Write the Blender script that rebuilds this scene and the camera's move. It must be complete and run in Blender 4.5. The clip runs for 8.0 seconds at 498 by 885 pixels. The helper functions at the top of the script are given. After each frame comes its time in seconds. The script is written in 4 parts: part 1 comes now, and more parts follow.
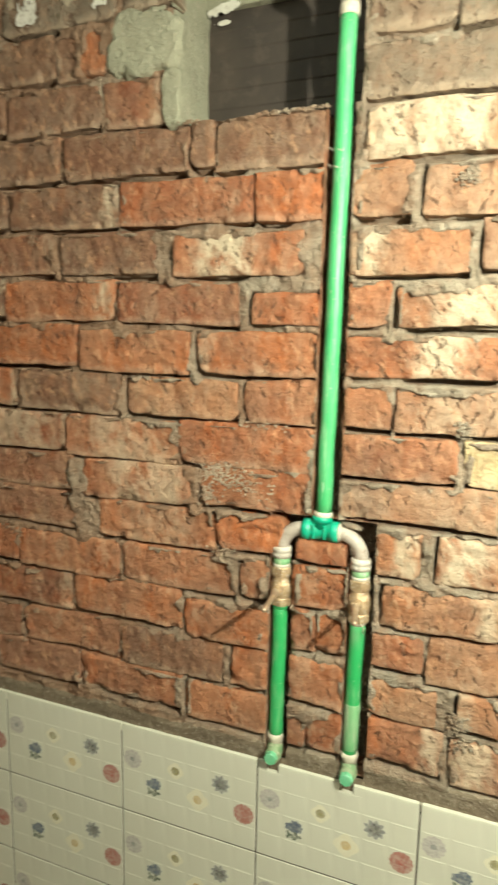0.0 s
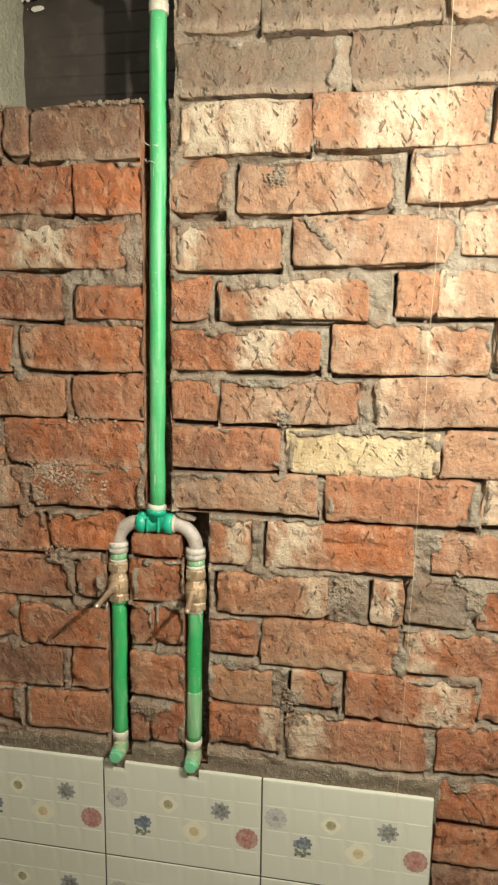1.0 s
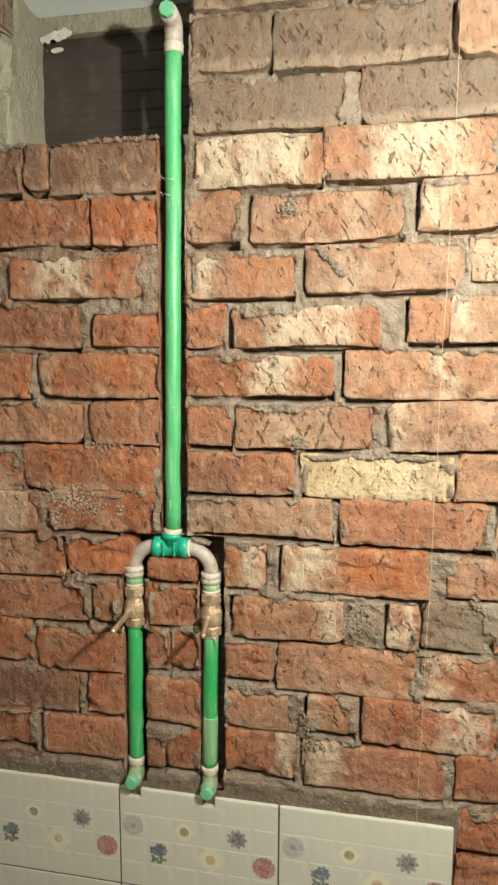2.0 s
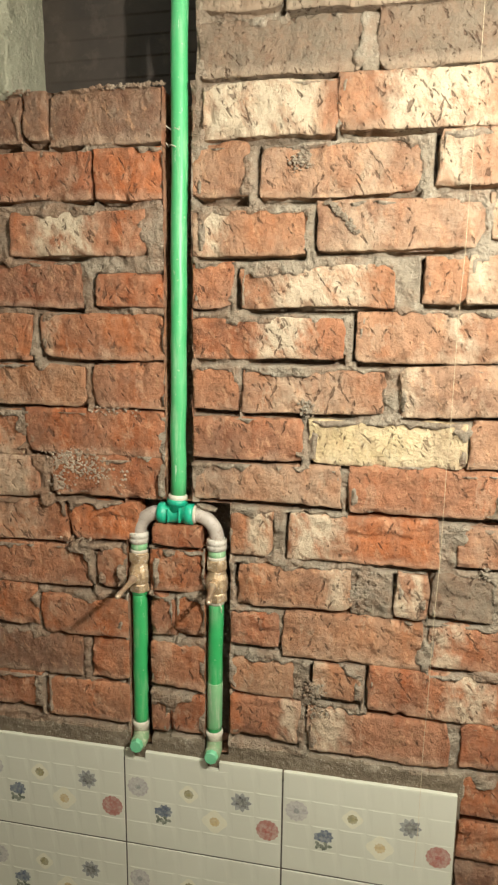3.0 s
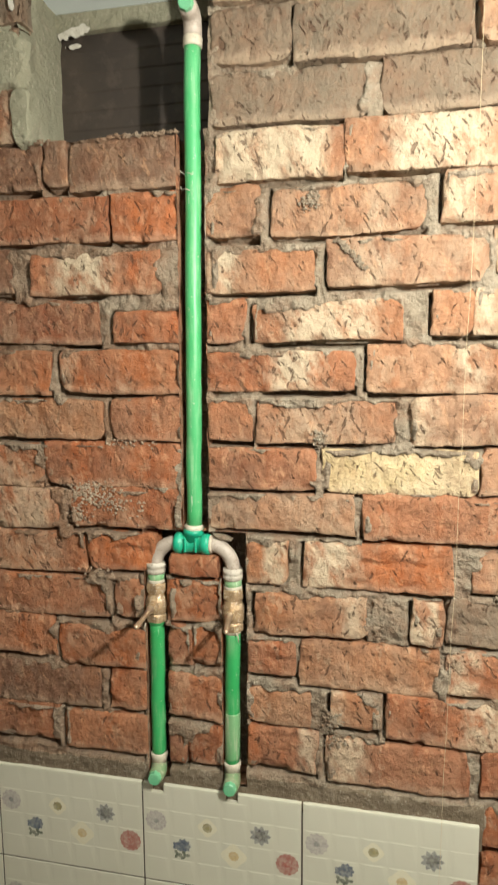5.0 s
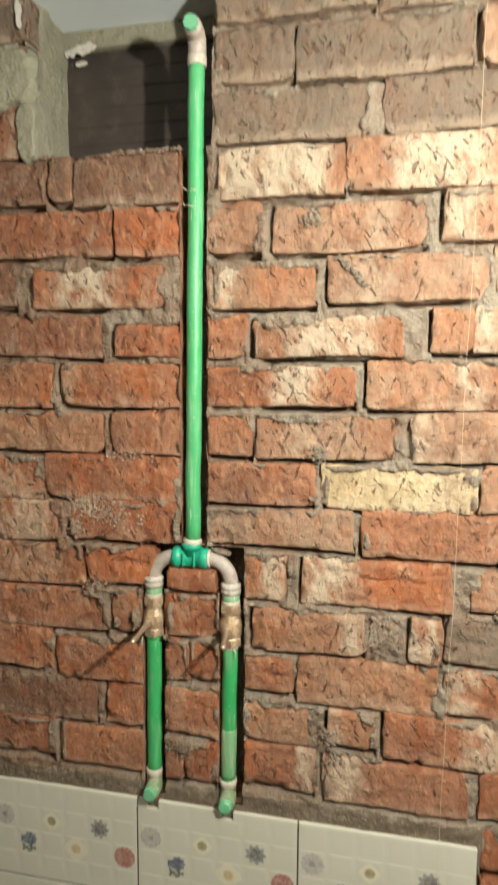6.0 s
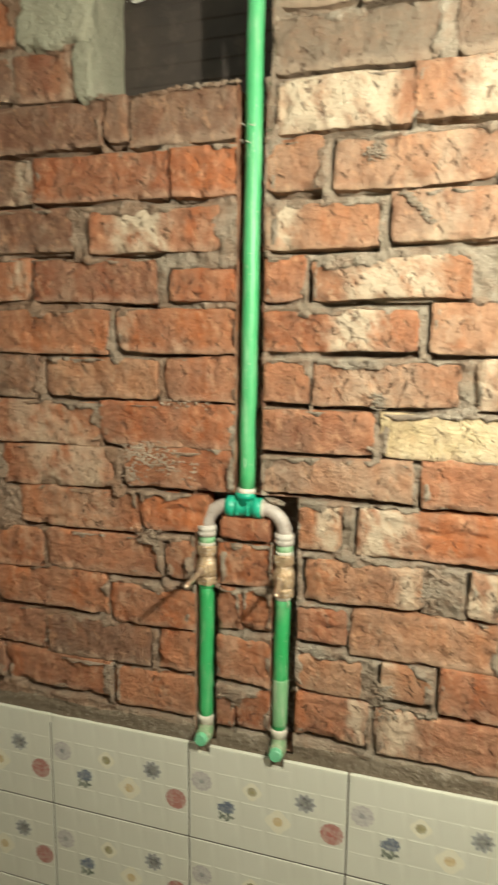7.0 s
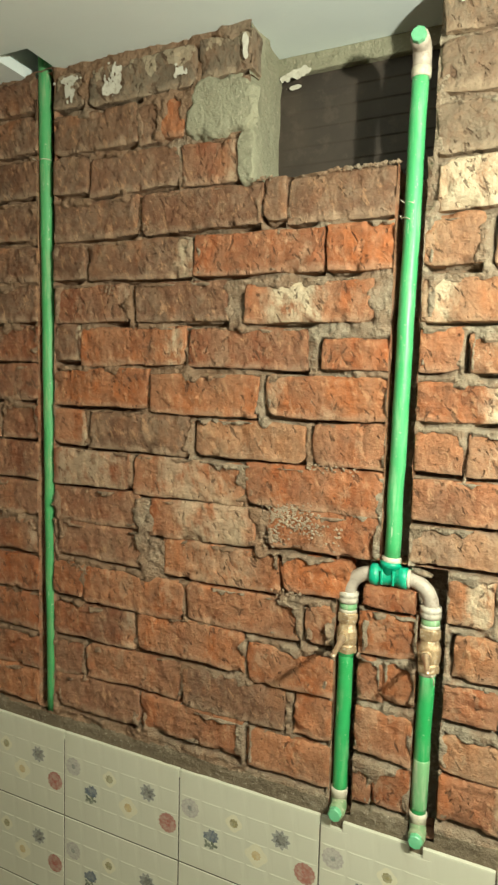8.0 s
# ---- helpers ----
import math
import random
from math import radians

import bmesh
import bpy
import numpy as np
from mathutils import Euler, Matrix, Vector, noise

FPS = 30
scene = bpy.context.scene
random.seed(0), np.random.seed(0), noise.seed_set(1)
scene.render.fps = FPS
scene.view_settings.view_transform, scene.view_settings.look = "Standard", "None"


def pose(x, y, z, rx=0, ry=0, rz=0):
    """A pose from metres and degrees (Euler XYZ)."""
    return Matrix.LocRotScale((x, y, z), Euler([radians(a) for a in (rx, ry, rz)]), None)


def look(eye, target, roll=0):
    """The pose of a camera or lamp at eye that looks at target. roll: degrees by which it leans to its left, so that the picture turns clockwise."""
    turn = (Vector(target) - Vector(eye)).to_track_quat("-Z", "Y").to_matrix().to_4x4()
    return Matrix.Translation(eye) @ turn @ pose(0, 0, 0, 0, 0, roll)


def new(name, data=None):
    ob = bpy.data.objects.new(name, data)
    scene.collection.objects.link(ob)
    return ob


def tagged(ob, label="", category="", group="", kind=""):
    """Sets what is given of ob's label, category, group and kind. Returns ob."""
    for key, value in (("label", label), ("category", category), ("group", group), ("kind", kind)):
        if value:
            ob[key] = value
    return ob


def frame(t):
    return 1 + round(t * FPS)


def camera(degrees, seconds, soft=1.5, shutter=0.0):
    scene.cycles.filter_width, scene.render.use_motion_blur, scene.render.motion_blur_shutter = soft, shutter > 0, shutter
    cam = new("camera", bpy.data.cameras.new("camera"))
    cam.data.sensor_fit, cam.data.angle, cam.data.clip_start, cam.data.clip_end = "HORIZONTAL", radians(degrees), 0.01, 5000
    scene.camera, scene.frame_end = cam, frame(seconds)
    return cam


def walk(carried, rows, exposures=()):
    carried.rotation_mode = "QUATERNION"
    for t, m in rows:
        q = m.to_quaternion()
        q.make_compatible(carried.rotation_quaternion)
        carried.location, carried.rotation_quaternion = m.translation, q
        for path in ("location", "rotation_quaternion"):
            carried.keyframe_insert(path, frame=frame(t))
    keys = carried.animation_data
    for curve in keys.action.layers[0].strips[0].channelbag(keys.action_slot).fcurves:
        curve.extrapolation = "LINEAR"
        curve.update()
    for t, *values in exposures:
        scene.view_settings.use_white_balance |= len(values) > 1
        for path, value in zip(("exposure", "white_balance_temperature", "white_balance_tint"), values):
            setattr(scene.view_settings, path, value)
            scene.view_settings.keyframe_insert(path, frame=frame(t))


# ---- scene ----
cam = camera(44.0, 8.0, soft=2.3, shutter=0.6)
PATH = [
    (0, (0.354, -1.017, 1.781), (-0.351, 0.829, 1.469), 1.1),
    (0.5, (0.387, -1.009, 1.785), (-0.119, 0.901, 1.473), 0.7),
    (1, (0.429, -1.011, 1.77), (0.119, 0.941, 1.467), 0.7),
    (1.5, (0.425, -1.021, 1.776), (0.042, 0.925, 1.517), 0.0),
    (1.7, (0.427, -1.023, 1.78), (0.075, 0.933, 1.558), 0.1),
    (3, (0.421, -0.996, 1.768), (0.052, 0.941, 1.431), 0.6),
    (3.5, (0.398, -0.98, 1.769), (-0.02, 0.948, 1.437), -0.4),
    (4, (0.4, -0.989, 1.772), (-0.01, 0.942, 1.45), -0.2),
    (4.5, (0.411, -1.007, 1.772), (0.015, 0.929, 1.463), -0.5),
    (5.8, (0.416, -1.025, 1.783), (0.023, 0.929, 1.624), -0.0),
    (6, (0.419, -1.018, 1.782), (0.014, 0.929, 1.57), 0.3),
    (6.5, (0.41, -1.01, 1.759), (0.019, 0.927, 1.447), 0.1),
    (7, (0.407, -1.003, 1.736), (-0.153, 0.893, 1.437), 0.5),
    (7.5, (0.341, -1.027, 1.762), (-0.424, 0.809, 1.557), 1.6),
    (8, (0.315, -1.047, 1.776), (-0.523, 0.762, 1.608), 1.5),
]
EXPOSURES = [(0, 1.07, 6700, -2), (0.6, 0.74, 6650, 4), (1.3, 0.43, 6500, 10), (2.8, 0.53, 6500, 9), (4.7, 0.56, 6500, 9), (6.0, 0.49, 6450, 11), (6.6, 0.49, 6500, 11), (7.4, 0.81, 6800, -2), (8, 0.93, 6800, -4)]
walk(cam, [(t, look(eye, target, roll)) for t, eye, target, roll in PATH], EXPOSURES)

# ---- light: night, one bare bulb out of view, up to the right ----
world = bpy.data.worlds.new("night")
scene.world = world
world.use_nodes = True
world.node_tree.nodes["Background"].inputs[0].default_value = (0.10, 0.13, 0.20, 1)
world.node_tree.nodes["Background"].inputs[1].default_value = 0.05
bulb = bpy.data.lights.new("bulb_light", "POINT")
bulb.energy, bulb.color, bulb.shadow_soft_size = 45.0, (1.0, 0.94, 0.83), 0.02
new("bulb_light", bulb).location = (0.82, -0.80, 2.05)

CEIL, WEST, EAST, SOUTH, TOP_TILE = 2.435, -1.15, 1.50, -2.60, 1.0
BACK = 0.142                       # back of the niche under the ceiling
SILL = 2.155


# ---- noise on the wall plane ----
def lattice(seed):
    return np.random.RandomState(seed).rand(64, 64)


def vnoise(x, z, size, seed):
    """Smooth noise from -1 to 1 with features of the given size, in metres."""
    g = lattice(seed)
    u, v = np.asarray(x, float) / size + 17.3, np.asarray(z, float) / size + 5.7
    i, j = np.floor(u).astype(int), np.floor(v).astype(int)
    fu, fv = u - i, v - j
    fu, fv = fu * fu * (3 - 2 * fu), fv * fv * (3 - 2 * fv)
    a, b = g[i % 64, j % 64], g[(i + 1) % 64, j % 64]
    c, d = g[i % 64, (j + 1) % 64], g[(i + 1) % 64, (j + 1) % 64]
    return 2 * ((a * (1 - fu) + b * fu) * (1 - fv) + (c * (1 - fu) + d * fu) * fv) - 1


def rough(x, z, seed=3):
    return 0.5 * vnoise(x, z, 0.05, seed) + 0.3 * vnoise(x, z, 0.017, seed + 1) + 0.2 * vnoise(x, z, 0.008, seed + 2)


# ---- materials ----
class Nodes:
    """A small helper round one material's node tree."""

    def __init__(self, name):
        self.mat = bpy.data.materials.new(name)
        self.mat.use_nodes = True
        self.tree = self.mat.node_tree
        self.bsdf = self.tree.nodes["Principled BSDF"]

    def add(self, kind, **inputs):
        n = self.tree.nodes.new(kind)
        for k, v in inputs.items():
            self.put(n.inputs[k.replace("_", " ")], v)
        return n

    def put(self, socket, v):
        if isinstance(v, bpy.types.NodeSocket):
            self.tree.links.new(v, socket)
        else:
            socket.default_value = (*v, 1) if isinstance(v, tuple) and len(v) == 3 and socket.type == "RGBA" else v

    def noise(self, scale, detail=4.0, rough_=0.6, where=None):
        where = where or self.add("ShaderNodeNewGeometry").outputs["Position"]
        n = self.add("ShaderNodeTexNoise", Vector=where, Scale=scale, Detail=detail, Roughness=rough_)
        return n.outputs["Fac"]

    def ramp(self, fac, lo, hi, a=0.0, b=1.0):
        n = self.add("ShaderNodeMapRange")
        for k, v in zip(range(5), (fac, lo, hi, a, b)):
            self.put(n.inputs[k], v)
        return n.outputs[0]

    def mix(self, fac, a, b, mode="MIX"):
        n = self.tree.nodes.new("ShaderNodeMix")
        n.data_type, n.blend_type = "RGBA", mode
        self.put(n.inputs[0], fac)
        self.put(n.inputs[6], a)
        self.put(n.inputs[7], b)
        return n.outputs[2]

    def math(self, op, a, b):
        n = self.tree.nodes.new("ShaderNodeMath")
        n.operation = op
        self.put(n.inputs[0], a)
        self.put(n.inputs[1], b)
        return n.outputs[0]

    def bump(self, height, strength=0.5, distance=0.002):
        n = self.add("ShaderNodeBump", Height=height, Strength=strength, Distance=distance)
        self.put(self.bsdf.inputs["Normal"], n.outputs[0])

    def done(self, colour, roughness=0.9, metal=0.0, spec=0.3):
        self.put(self.bsdf.inputs["Base Color"], colour)
        self.put(self.bsdf.inputs["Roughness"], roughness)
        self.put(self.bsdf.inputs["Metallic"], metal)
        self.put(self.bsdf.inputs["Specular IOR Level"], spec)
        return self.mat


CEMENT = (0.37, 0.31, 0.23)


def brick_material(name, base, other, dust=0.5, splashed=False, cement=0.0, pale=0.3):
    """Fired clay with pale bands, trowel scars and cement dust. Each brick's object colour holds its limewash: from, to (shares of its length) and how much."""
    n = Nodes(name)
    rnd = n.add("ShaderNodeObjectInfo").outputs["Random"]
    rnd2 = n.math("FRACT", n.math("MULTIPLY", rnd, 17.37), 0.0)
    here = n.add("ShaderNodeNewGeometry").outputs["Position"]
    streak = n.add("ShaderNodeMapping", Vector=here, Scale=(1.0, 1.0, 0.55)).outputs[0]
    band = n.add("ShaderNodeMapping", Vector=here, Scale=(1.0, 1.0, 0.22)).outputs[0]
    def slanted(angle, squash):
        turned_ = n.add("ShaderNodeMapping", Vector=here, Rotation=(0.0, angle, 0.0)).outputs[0]
        return n.add("ShaderNodeMapping", Vector=turned_, Scale=(1.0, 1.0, squash)).outputs[0]

    slash = slanted(0.42, 0.40)
    colour = n.mix(n.ramp(n.noise(9.0, 3.0), 0.35, 0.65), base, other)
    colour = n.mix(n.ramp(rnd, 0.0, 1.0, 0.0, 0.36), colour, (0.25, 0.10, 0.058))
    pales = n.ramp(n.math("ADD", n.noise(15.0, 4.0, 0.6, band), n.math("MULTIPLY", rnd2, 0.16)), 0.49, 0.64, 0.0, pale)
    colour = n.mix(pales, colour, (0.52, 0.38, 0.255))
    colour = n.mix(n.ramp(n.noise(48.0, 5.0, 0.7, streak), 0.50, 0.66, 0.0, 0.24), colour, (0.56, 0.33, 0.20))
    colour = n.mix(n.ramp(n.noise(8.0, 5.0, 0.68), 0.47, 0.64, 0.0, 0.55), colour, (0.20, 0.105, 0.068))
    colour = n.mix(n.ramp(n.noise(11.0, 3.0, 0.6, streak), 0.56, 0.66, 0.0, 0.30), colour, (0.56, 0.21, 0.085))
    smears = n.ramp(n.noise(19.0, 6.0, 0.66, streak), 0.575, 0.605, 0.0, 0.14 + 0.7 * pale)
    colour = n.mix(smears, colour, (0.54, 0.40, 0.27))
    grime = n.ramp(n.noise(14.0, 6.0, 0.72), 0.45, 0.66, 0.0, dust)
    colour = n.mix(grime, colour, CEMENT)
    if cement:
        colour = n.mix(n.ramp(n.noise(7.0, 5.0), 0.30, 0.62, cement, cement * 0.6), colour, (0.195, 0.172, 0.128))
    colour = n.mix(n.ramp(n.noise(17.0, 5.0, 0.65), 0.47, 0.64, 0.0, 0.15 if "yellow" in name else 0.38), colour, (0.27, 0.155, 0.095))     # the same brown dust as on the joints
    colour = n.mix(n.ramp(n.noise(62.0, 5.0, 0.7, streak), 0.51, 0.63, 0.0, 0.08 if "yellow" in name else 0.30), colour, (0.19, 0.088, 0.050))     # pitted, sooty skin
    colour = n.mix(n.ramp(n.noise(75.0, 4.0, 0.7, slash), 0.55, 0.65, 0.0, 0.48 * (1 - 0.9 * cement)), colour, (0.60, 0.53, 0.36) if "yellow" in name else (0.60, 0.345, 0.195))      # pale grains rubbed bare
    own = n.add("ShaderNodeSeparateColor", Color=n.add("ShaderNodeObjectInfo").outputs["Color"])
    along = n.add("ShaderNodeSeparateXYZ", Vector=n.add("ShaderNodeTexCoord").outputs["Generated"]).outputs[0]
    along = n.math("ADD", along, n.math("MULTIPLY", n.math("SUBTRACT", n.noise(24.0, 5.0, 0.65, streak), 0.5), 0.42))
    edge = n.math("MULTIPLY", n.ramp(n.math("SUBTRACT", along, own.outputs[0]), -0.05, 0.07), n.ramp(n.math("SUBTRACT", own.outputs[1], along), -0.05, 0.07))
    fleck = n.ramp(n.math("ADD", n.math("MULTIPLY", n.noise(46.0, 5.0, 0.68, slash), 0.6), n.math("MULTIPLY", n.noise(17.0, 4.0, 0.6), 0.4)), 0.40, 0.52)
    lime = n.math("MULTIPLY", n.math("MULTIPLY", edge, fleck), own.outputs[2])
    if splashed:
        sz = n.add("ShaderNodeSeparateXYZ", Vector=here).outputs[2]
        lime = n.ramp(n.math("ADD", n.noise(26.0, 4.0, 0.6, streak), n.math("MULTIPLY", n.math("SUBTRACT", sz, 2.395), 4.2)), 0.56, 0.58, 0.0, 0.6)
    colour = n.mix(n.math("MULTIPLY", lime, 0.80), colour, n.mix(n.noise(30.0), (0.56, 0.465, 0.32), (0.70, 0.615, 0.455)))
    up = n.add("ShaderNodeSeparateXYZ", Vector=n.add("ShaderNodeTexCoord").outputs["Object"]).outputs[2]
    chalk = n.ramp(n.math("ADD", up, n.math("MULTIPLY", n.math("SUBTRACT", n.noise(34.0, 4.0), 0.5), 0.05)), -0.024, -0.036, 0.0, 0.34)
    colour = n.mix(chalk, colour, (0.56, 0.43, 0.30))      # chalky bloom along the lower arris
    worn = 0.600 if "yellow" in name else 0.612
    slit, lean = slanted(0.60, 0.30), slanted(-0.38, 0.32)
    often = n.math("ADD", n.math("MULTIPLY", rnd2, 0.045), n.math("MULTIPLY", lime, -0.008))
    scars = n.math("MAXIMUM", n.noise(92.0, 3.0, 0.6, slit), n.math("SUBTRACT", n.noise(80.0, 3.0, 0.6, lean), 0.025))
    scars = n.ramp(n.math("SUBTRACT", scars, often), worn - 0.005, worn + 0.035, 0.0, 1.0)
    specks = n.ramp(n.noise(120.0, 4.0, 0.75, streak), 0.62, 0.68)
    marks = n.math("MAXIMUM", scars, specks)
    colour = n.mix(n.math("MULTIPLY", marks, 0.70), colour, (0.21, 0.14, 0.085) if "yellow" in name else (0.125, 0.072, 0.046))
    height = n.math("ADD", n.math("MULTIPLY", n.noise(110.0, 5.0, 0.75), 1.0), n.math("MULTIPLY", n.noise(30.0, 5.0, 0.62), 2.2))
    n.bump(n.math("SUBTRACT", height, n.math("MULTIPLY", marks, 0.9)), 0.95, 0.0056)
    return n.done(colour, 0.93, 0.0, 0.2)


BRICK = {
    "r": brick_material("brick_red", (0.48, 0.152, 0.052), (0.40, 0.126, 0.046), 0.13, pale=0.24),
    "o": brick_material("brick_orange", (0.54, 0.168, 0.055), (0.46, 0.138, 0.05), 0.15, pale=0.10),
    "b": brick_material("brick_brown", (0.44, 0.132, 0.047), (0.355, 0.114, 0.046), 0.12, pale=0.24),
    "d": brick_material("brick_dark_red", (0.295, 0.098, 0.046), (0.235, 0.090, 0.048), 0.16, pale=0.20),
    "s": brick_material("brick_salmon", (0.47, 0.205, 0.098), (0.42, 0.198, 0.098), 0.26, pale=0.34),
    # g has the darkest base colour; laid mostly in the upper left courses
    "g": brick_material("brick_dark_dusty", (0.170, 0.080, 0.047), (0.155, 0.090, 0.057), 0.36, pale=0.12),
    "t": brick_material("brick_tan", (0.44, 0.205, 0.105), (0.40, 0.225, 0.135), 0.42, pale=0.5),
    "y": brick_material("brick_yellow", (0.68, 0.54, 0.29), (0.73, 0.60, 0.38), 0.12, pale=0.1),
    "p": brick_material("brick_paint_splashed", (0.22, 0.15, 0.10), (0.23, 0.175, 0.13), 0.5, True, 0.75),
    "m": brick_material("brick_cement_smeared", (0.28, 0.165, 0.10), (0.25, 0.17, 0.115), 0.6, False, 0.9, pale=0.2),
}


def cement_material(name, a, b, scale=1.0, grit=1.0, clay=False):
    """Cement with grit. clay: brick dust clings to it in wide drifts, more towards lower x."""
    n = Nodes(name)
    colour = n.mix(n.ramp(n.noise(8.0 * scale, 5.0), 0.35, 0.65), a, b)
    colour = n.mix(n.ramp(n.noise(60.0 * scale, 5.0, 0.75), 0.5, 0.7, 0.0, 0.38 * grit), colour, (0.21, 0.175, 0.135))
    colour = n.mix(n.ramp(n.noise(30.0 * scale, 3.0), 0.60, 0.72, 0.0, 0.45), colour, (0.42, 0.37, 0.285))
    colour = n.mix(n.ramp(n.noise(17.0, 5.0, 0.65), 0.48, 0.64, 0.0, 0.6 * grit * grit), colour, (0.29, 0.17, 0.105))
    colour = n.mix(n.ramp(n.noise(150.0, 3.0, 0.7), 0.58, 0.70, 0.0, 0.5), colour, (0.55, 0.49, 0.39))
    colour = n.mix(n.ramp(n.noise(115.0, 4.0, 0.75), 0.60, 0.70, 0.0, 0.42 * grit), colour, (0.14, 0.115, 0.085))
    if clay:
        x = n.add("ShaderNodeSeparateXYZ", Vector=n.add("ShaderNodeNewGeometry").outputs["Position"]).outputs[0]
        drift = n.ramp(n.math("SUBTRACT", n.noise(5.0, 5.0, 0.6), n.math("MULTIPLY", x, 0.35)), 0.40, 0.66, 0.05, 0.66)
        colour = n.mix(drift, colour, (0.26, 0.138, 0.078))
    n.bump(n.math("ADD", n.math("MULTIPLY", n.noise(190.0, 3.0, 0.7), 1.0), n.math("MULTIPLY", n.noise(42.0, 5.0, 0.68), 3.0)), 0.85, 0.0068 * (0.4 + 0.6 * grit))
    return n.done(colour, 0.95, 0.0, 0.15)


MORTAR = cement_material("mortar", (0.385, 0.335, 0.255), (0.285, 0.235, 0.170), clay=True)
PALE_CRUMB = cement_material("pale_cement", (0.50, 0.40, 0.29), (0.30, 0.215, 0.150), 2.0, 0.8)
OLD_PLASTER = cement_material("old_plaster", (0.205, 0.165, 0.115), (0.155, 0.122, 0.084), 0.6, 0.25)
PLASTER = cement_material("cement_plaster", (0.37, 0.365, 0.265), (0.29, 0.285, 0.205), 0.6, 0.28)
CUT = brick_material("cut_brick", (0.40, 0.14, 0.065), (0.33, 0.14, 0.075), 0.5)


def simple(name, a, b, scale, roughness, metal=0.0, spec=0.5, bump=0.0, dirt=None, amount=0.5):
    n = Nodes(name)
    colour = n.mix(n.ramp(n.noise(scale, 4.0), 0.35, 0.65), a, b)
    if dirt:
        colour = n.mix(n.ramp(n.noise(scale * 3.1, 5.0, 0.7), 0.54, 0.66, 0.0, amount), colour, dirt)
    if bump:
        n.bump(n.noise(scale * 6, 4.0), bump, 0.002)
    return n.done(colour, roughness, metal, spec)


def pipe_material(name, a, b, scuff, amount, roughness):
    """Green plastic with dust in long streaks and pale scrapes."""
    n = Nodes(name)
    here = n.add("ShaderNodeNewGeometry").outputs["Position"]
    streak = n.add("ShaderNodeMapping", Vector=here, Scale=(1.0, 1.0, 0.10)).outputs[0]
    colour = n.mix(n.ramp(n.noise(9.0, 4.0), 0.35, 0.65), a, b)
    dust = n.math("MULTIPLY", n.ramp(n.noise(130.0, 5.0, 0.6, streak), 0.46, 0.62), n.ramp(n.noise(11.0, 4.0, 0.6), 0.40, 0.62))
    colour = n.mix(n.math("MULTIPLY", dust, amount), colour, scuff)
    scrape = n.ramp(n.noise(210.0, 4.0, 0.65, streak), 0.66, 0.70, 0.0, 0.7)
    colour = n.mix(scrape, colour, (0.62, 0.74, 0.56))
    specks = n.ramp(n.noise(120.0, 3.0, 0.6), 0.66, 0.72, 0.0, 0.5)
    colour = n.mix(specks, colour, (0.55, 0.56, 0.42))
    n.bump(n.noise(260.0, 3.0, 0.6, streak), 0.15, 0.001)
    return n.done(colour, n.ramp(dust, 0.0, 1.0, roughness, roughness + 0.25), 0.0, 0.5)


GREEN_RISER = pipe_material("green_riser", (0.06, 0.42, 0.145), (0.10, 0.47, 0.19), (0.36, 0.60, 0.36), 0.75, 0.38)
GREEN = pipe_material("green_pipe", (0.030, 0.36, 0.10), (0.05, 0.42, 0.135), (0.30, 0.52, 0.28), 0.5, 0.38)
GREEN_DULL = pipe_material("green_pipe_dusty", (0.06, 0.34, 0.11), (0.09, 0.38, 0.14), (0.28, 0.44, 0.22), 0.7, 0.5)
GREEN_FADED = pipe_material("green_pipe_smeared", (0.14, 0.41, 0.17), (0.24, 0.45, 0.23), (0.52, 0.56, 0.40), 0.9, 0.55)
GREEN_SMEAR = simple("cement_smeared_green", (0.30, 0.34, 0.21), (0.16, 0.30, 0.14), 30.0, 0.6, dirt=(0.50, 0.47, 0.34), amount=0.7)
PLUG = simple("plug_green", (0.13, 0.47, 0.24), (0.20, 0.52, 0.30), 30.0, 0.4)
TEAL = simple("teal_fitting", (0.012, 0.38, 0.225), (0.03, 0.44, 0.27), 20.0, 0.36, dirt=(0.32, 0.52, 0.38), amount=0.45)
GREY_PIPE = simple("grey_bend", (0.40, 0.345, 0.29), (0.50, 0.44, 0.375), 30.0, 0.45, dirt=(0.24, 0.18, 0.135), amount=0.6, bump=0.15)
COLLAR = simple("ribbed_collar", (0.60, 0.56, 0.48), (0.48, 0.44, 0.36), 45.0, 0.4, dirt=(0.24, 0.20, 0.14), amount=0.7, bump=0.2)
PALE = simple("pale_fitting", (0.66, 0.62, 0.50), (0.52, 0.46, 0.36), 40.0, 0.5, dirt=(0.30, 0.24, 0.17))
BRASS = simple("brass", (0.64, 0.48, 0.29), (0.46, 0.32, 0.19), 70.0, 0.36, 0.5, dirt=(0.80, 0.74, 0.61), amount=0.95, bump=0.7)
STEEL = simple("lever_steel", (0.70, 0.56, 0.40), (0.55, 0.42, 0.30), 60.0, 0.32, 0.7)
THREAD = simple("thread", (0.60, 0.50, 0.33), (0.50, 0.41, 0.26), 40.0, 0.8)
WIRE = simple("wire", (0.70, 0.66, 0.52), (0.5, 0.46, 0.36), 40.0, 0.5)
TILE = simple("glazed_tile", (0.63, 0.625, 0.51), (0.60, 0.595, 0.48), 6.0, 0.20, spec=0.5)
GROUT = simple("tile_joint", (0.07, 0.06, 0.05), (0.10, 0.085, 0.065), 60.0, 0.9)
CEILING = simple("ceiling_paint", (0.82, 0.91, 0.91), (0.79, 0.88, 0.89), 5.0, 0.85, bump=0.3)
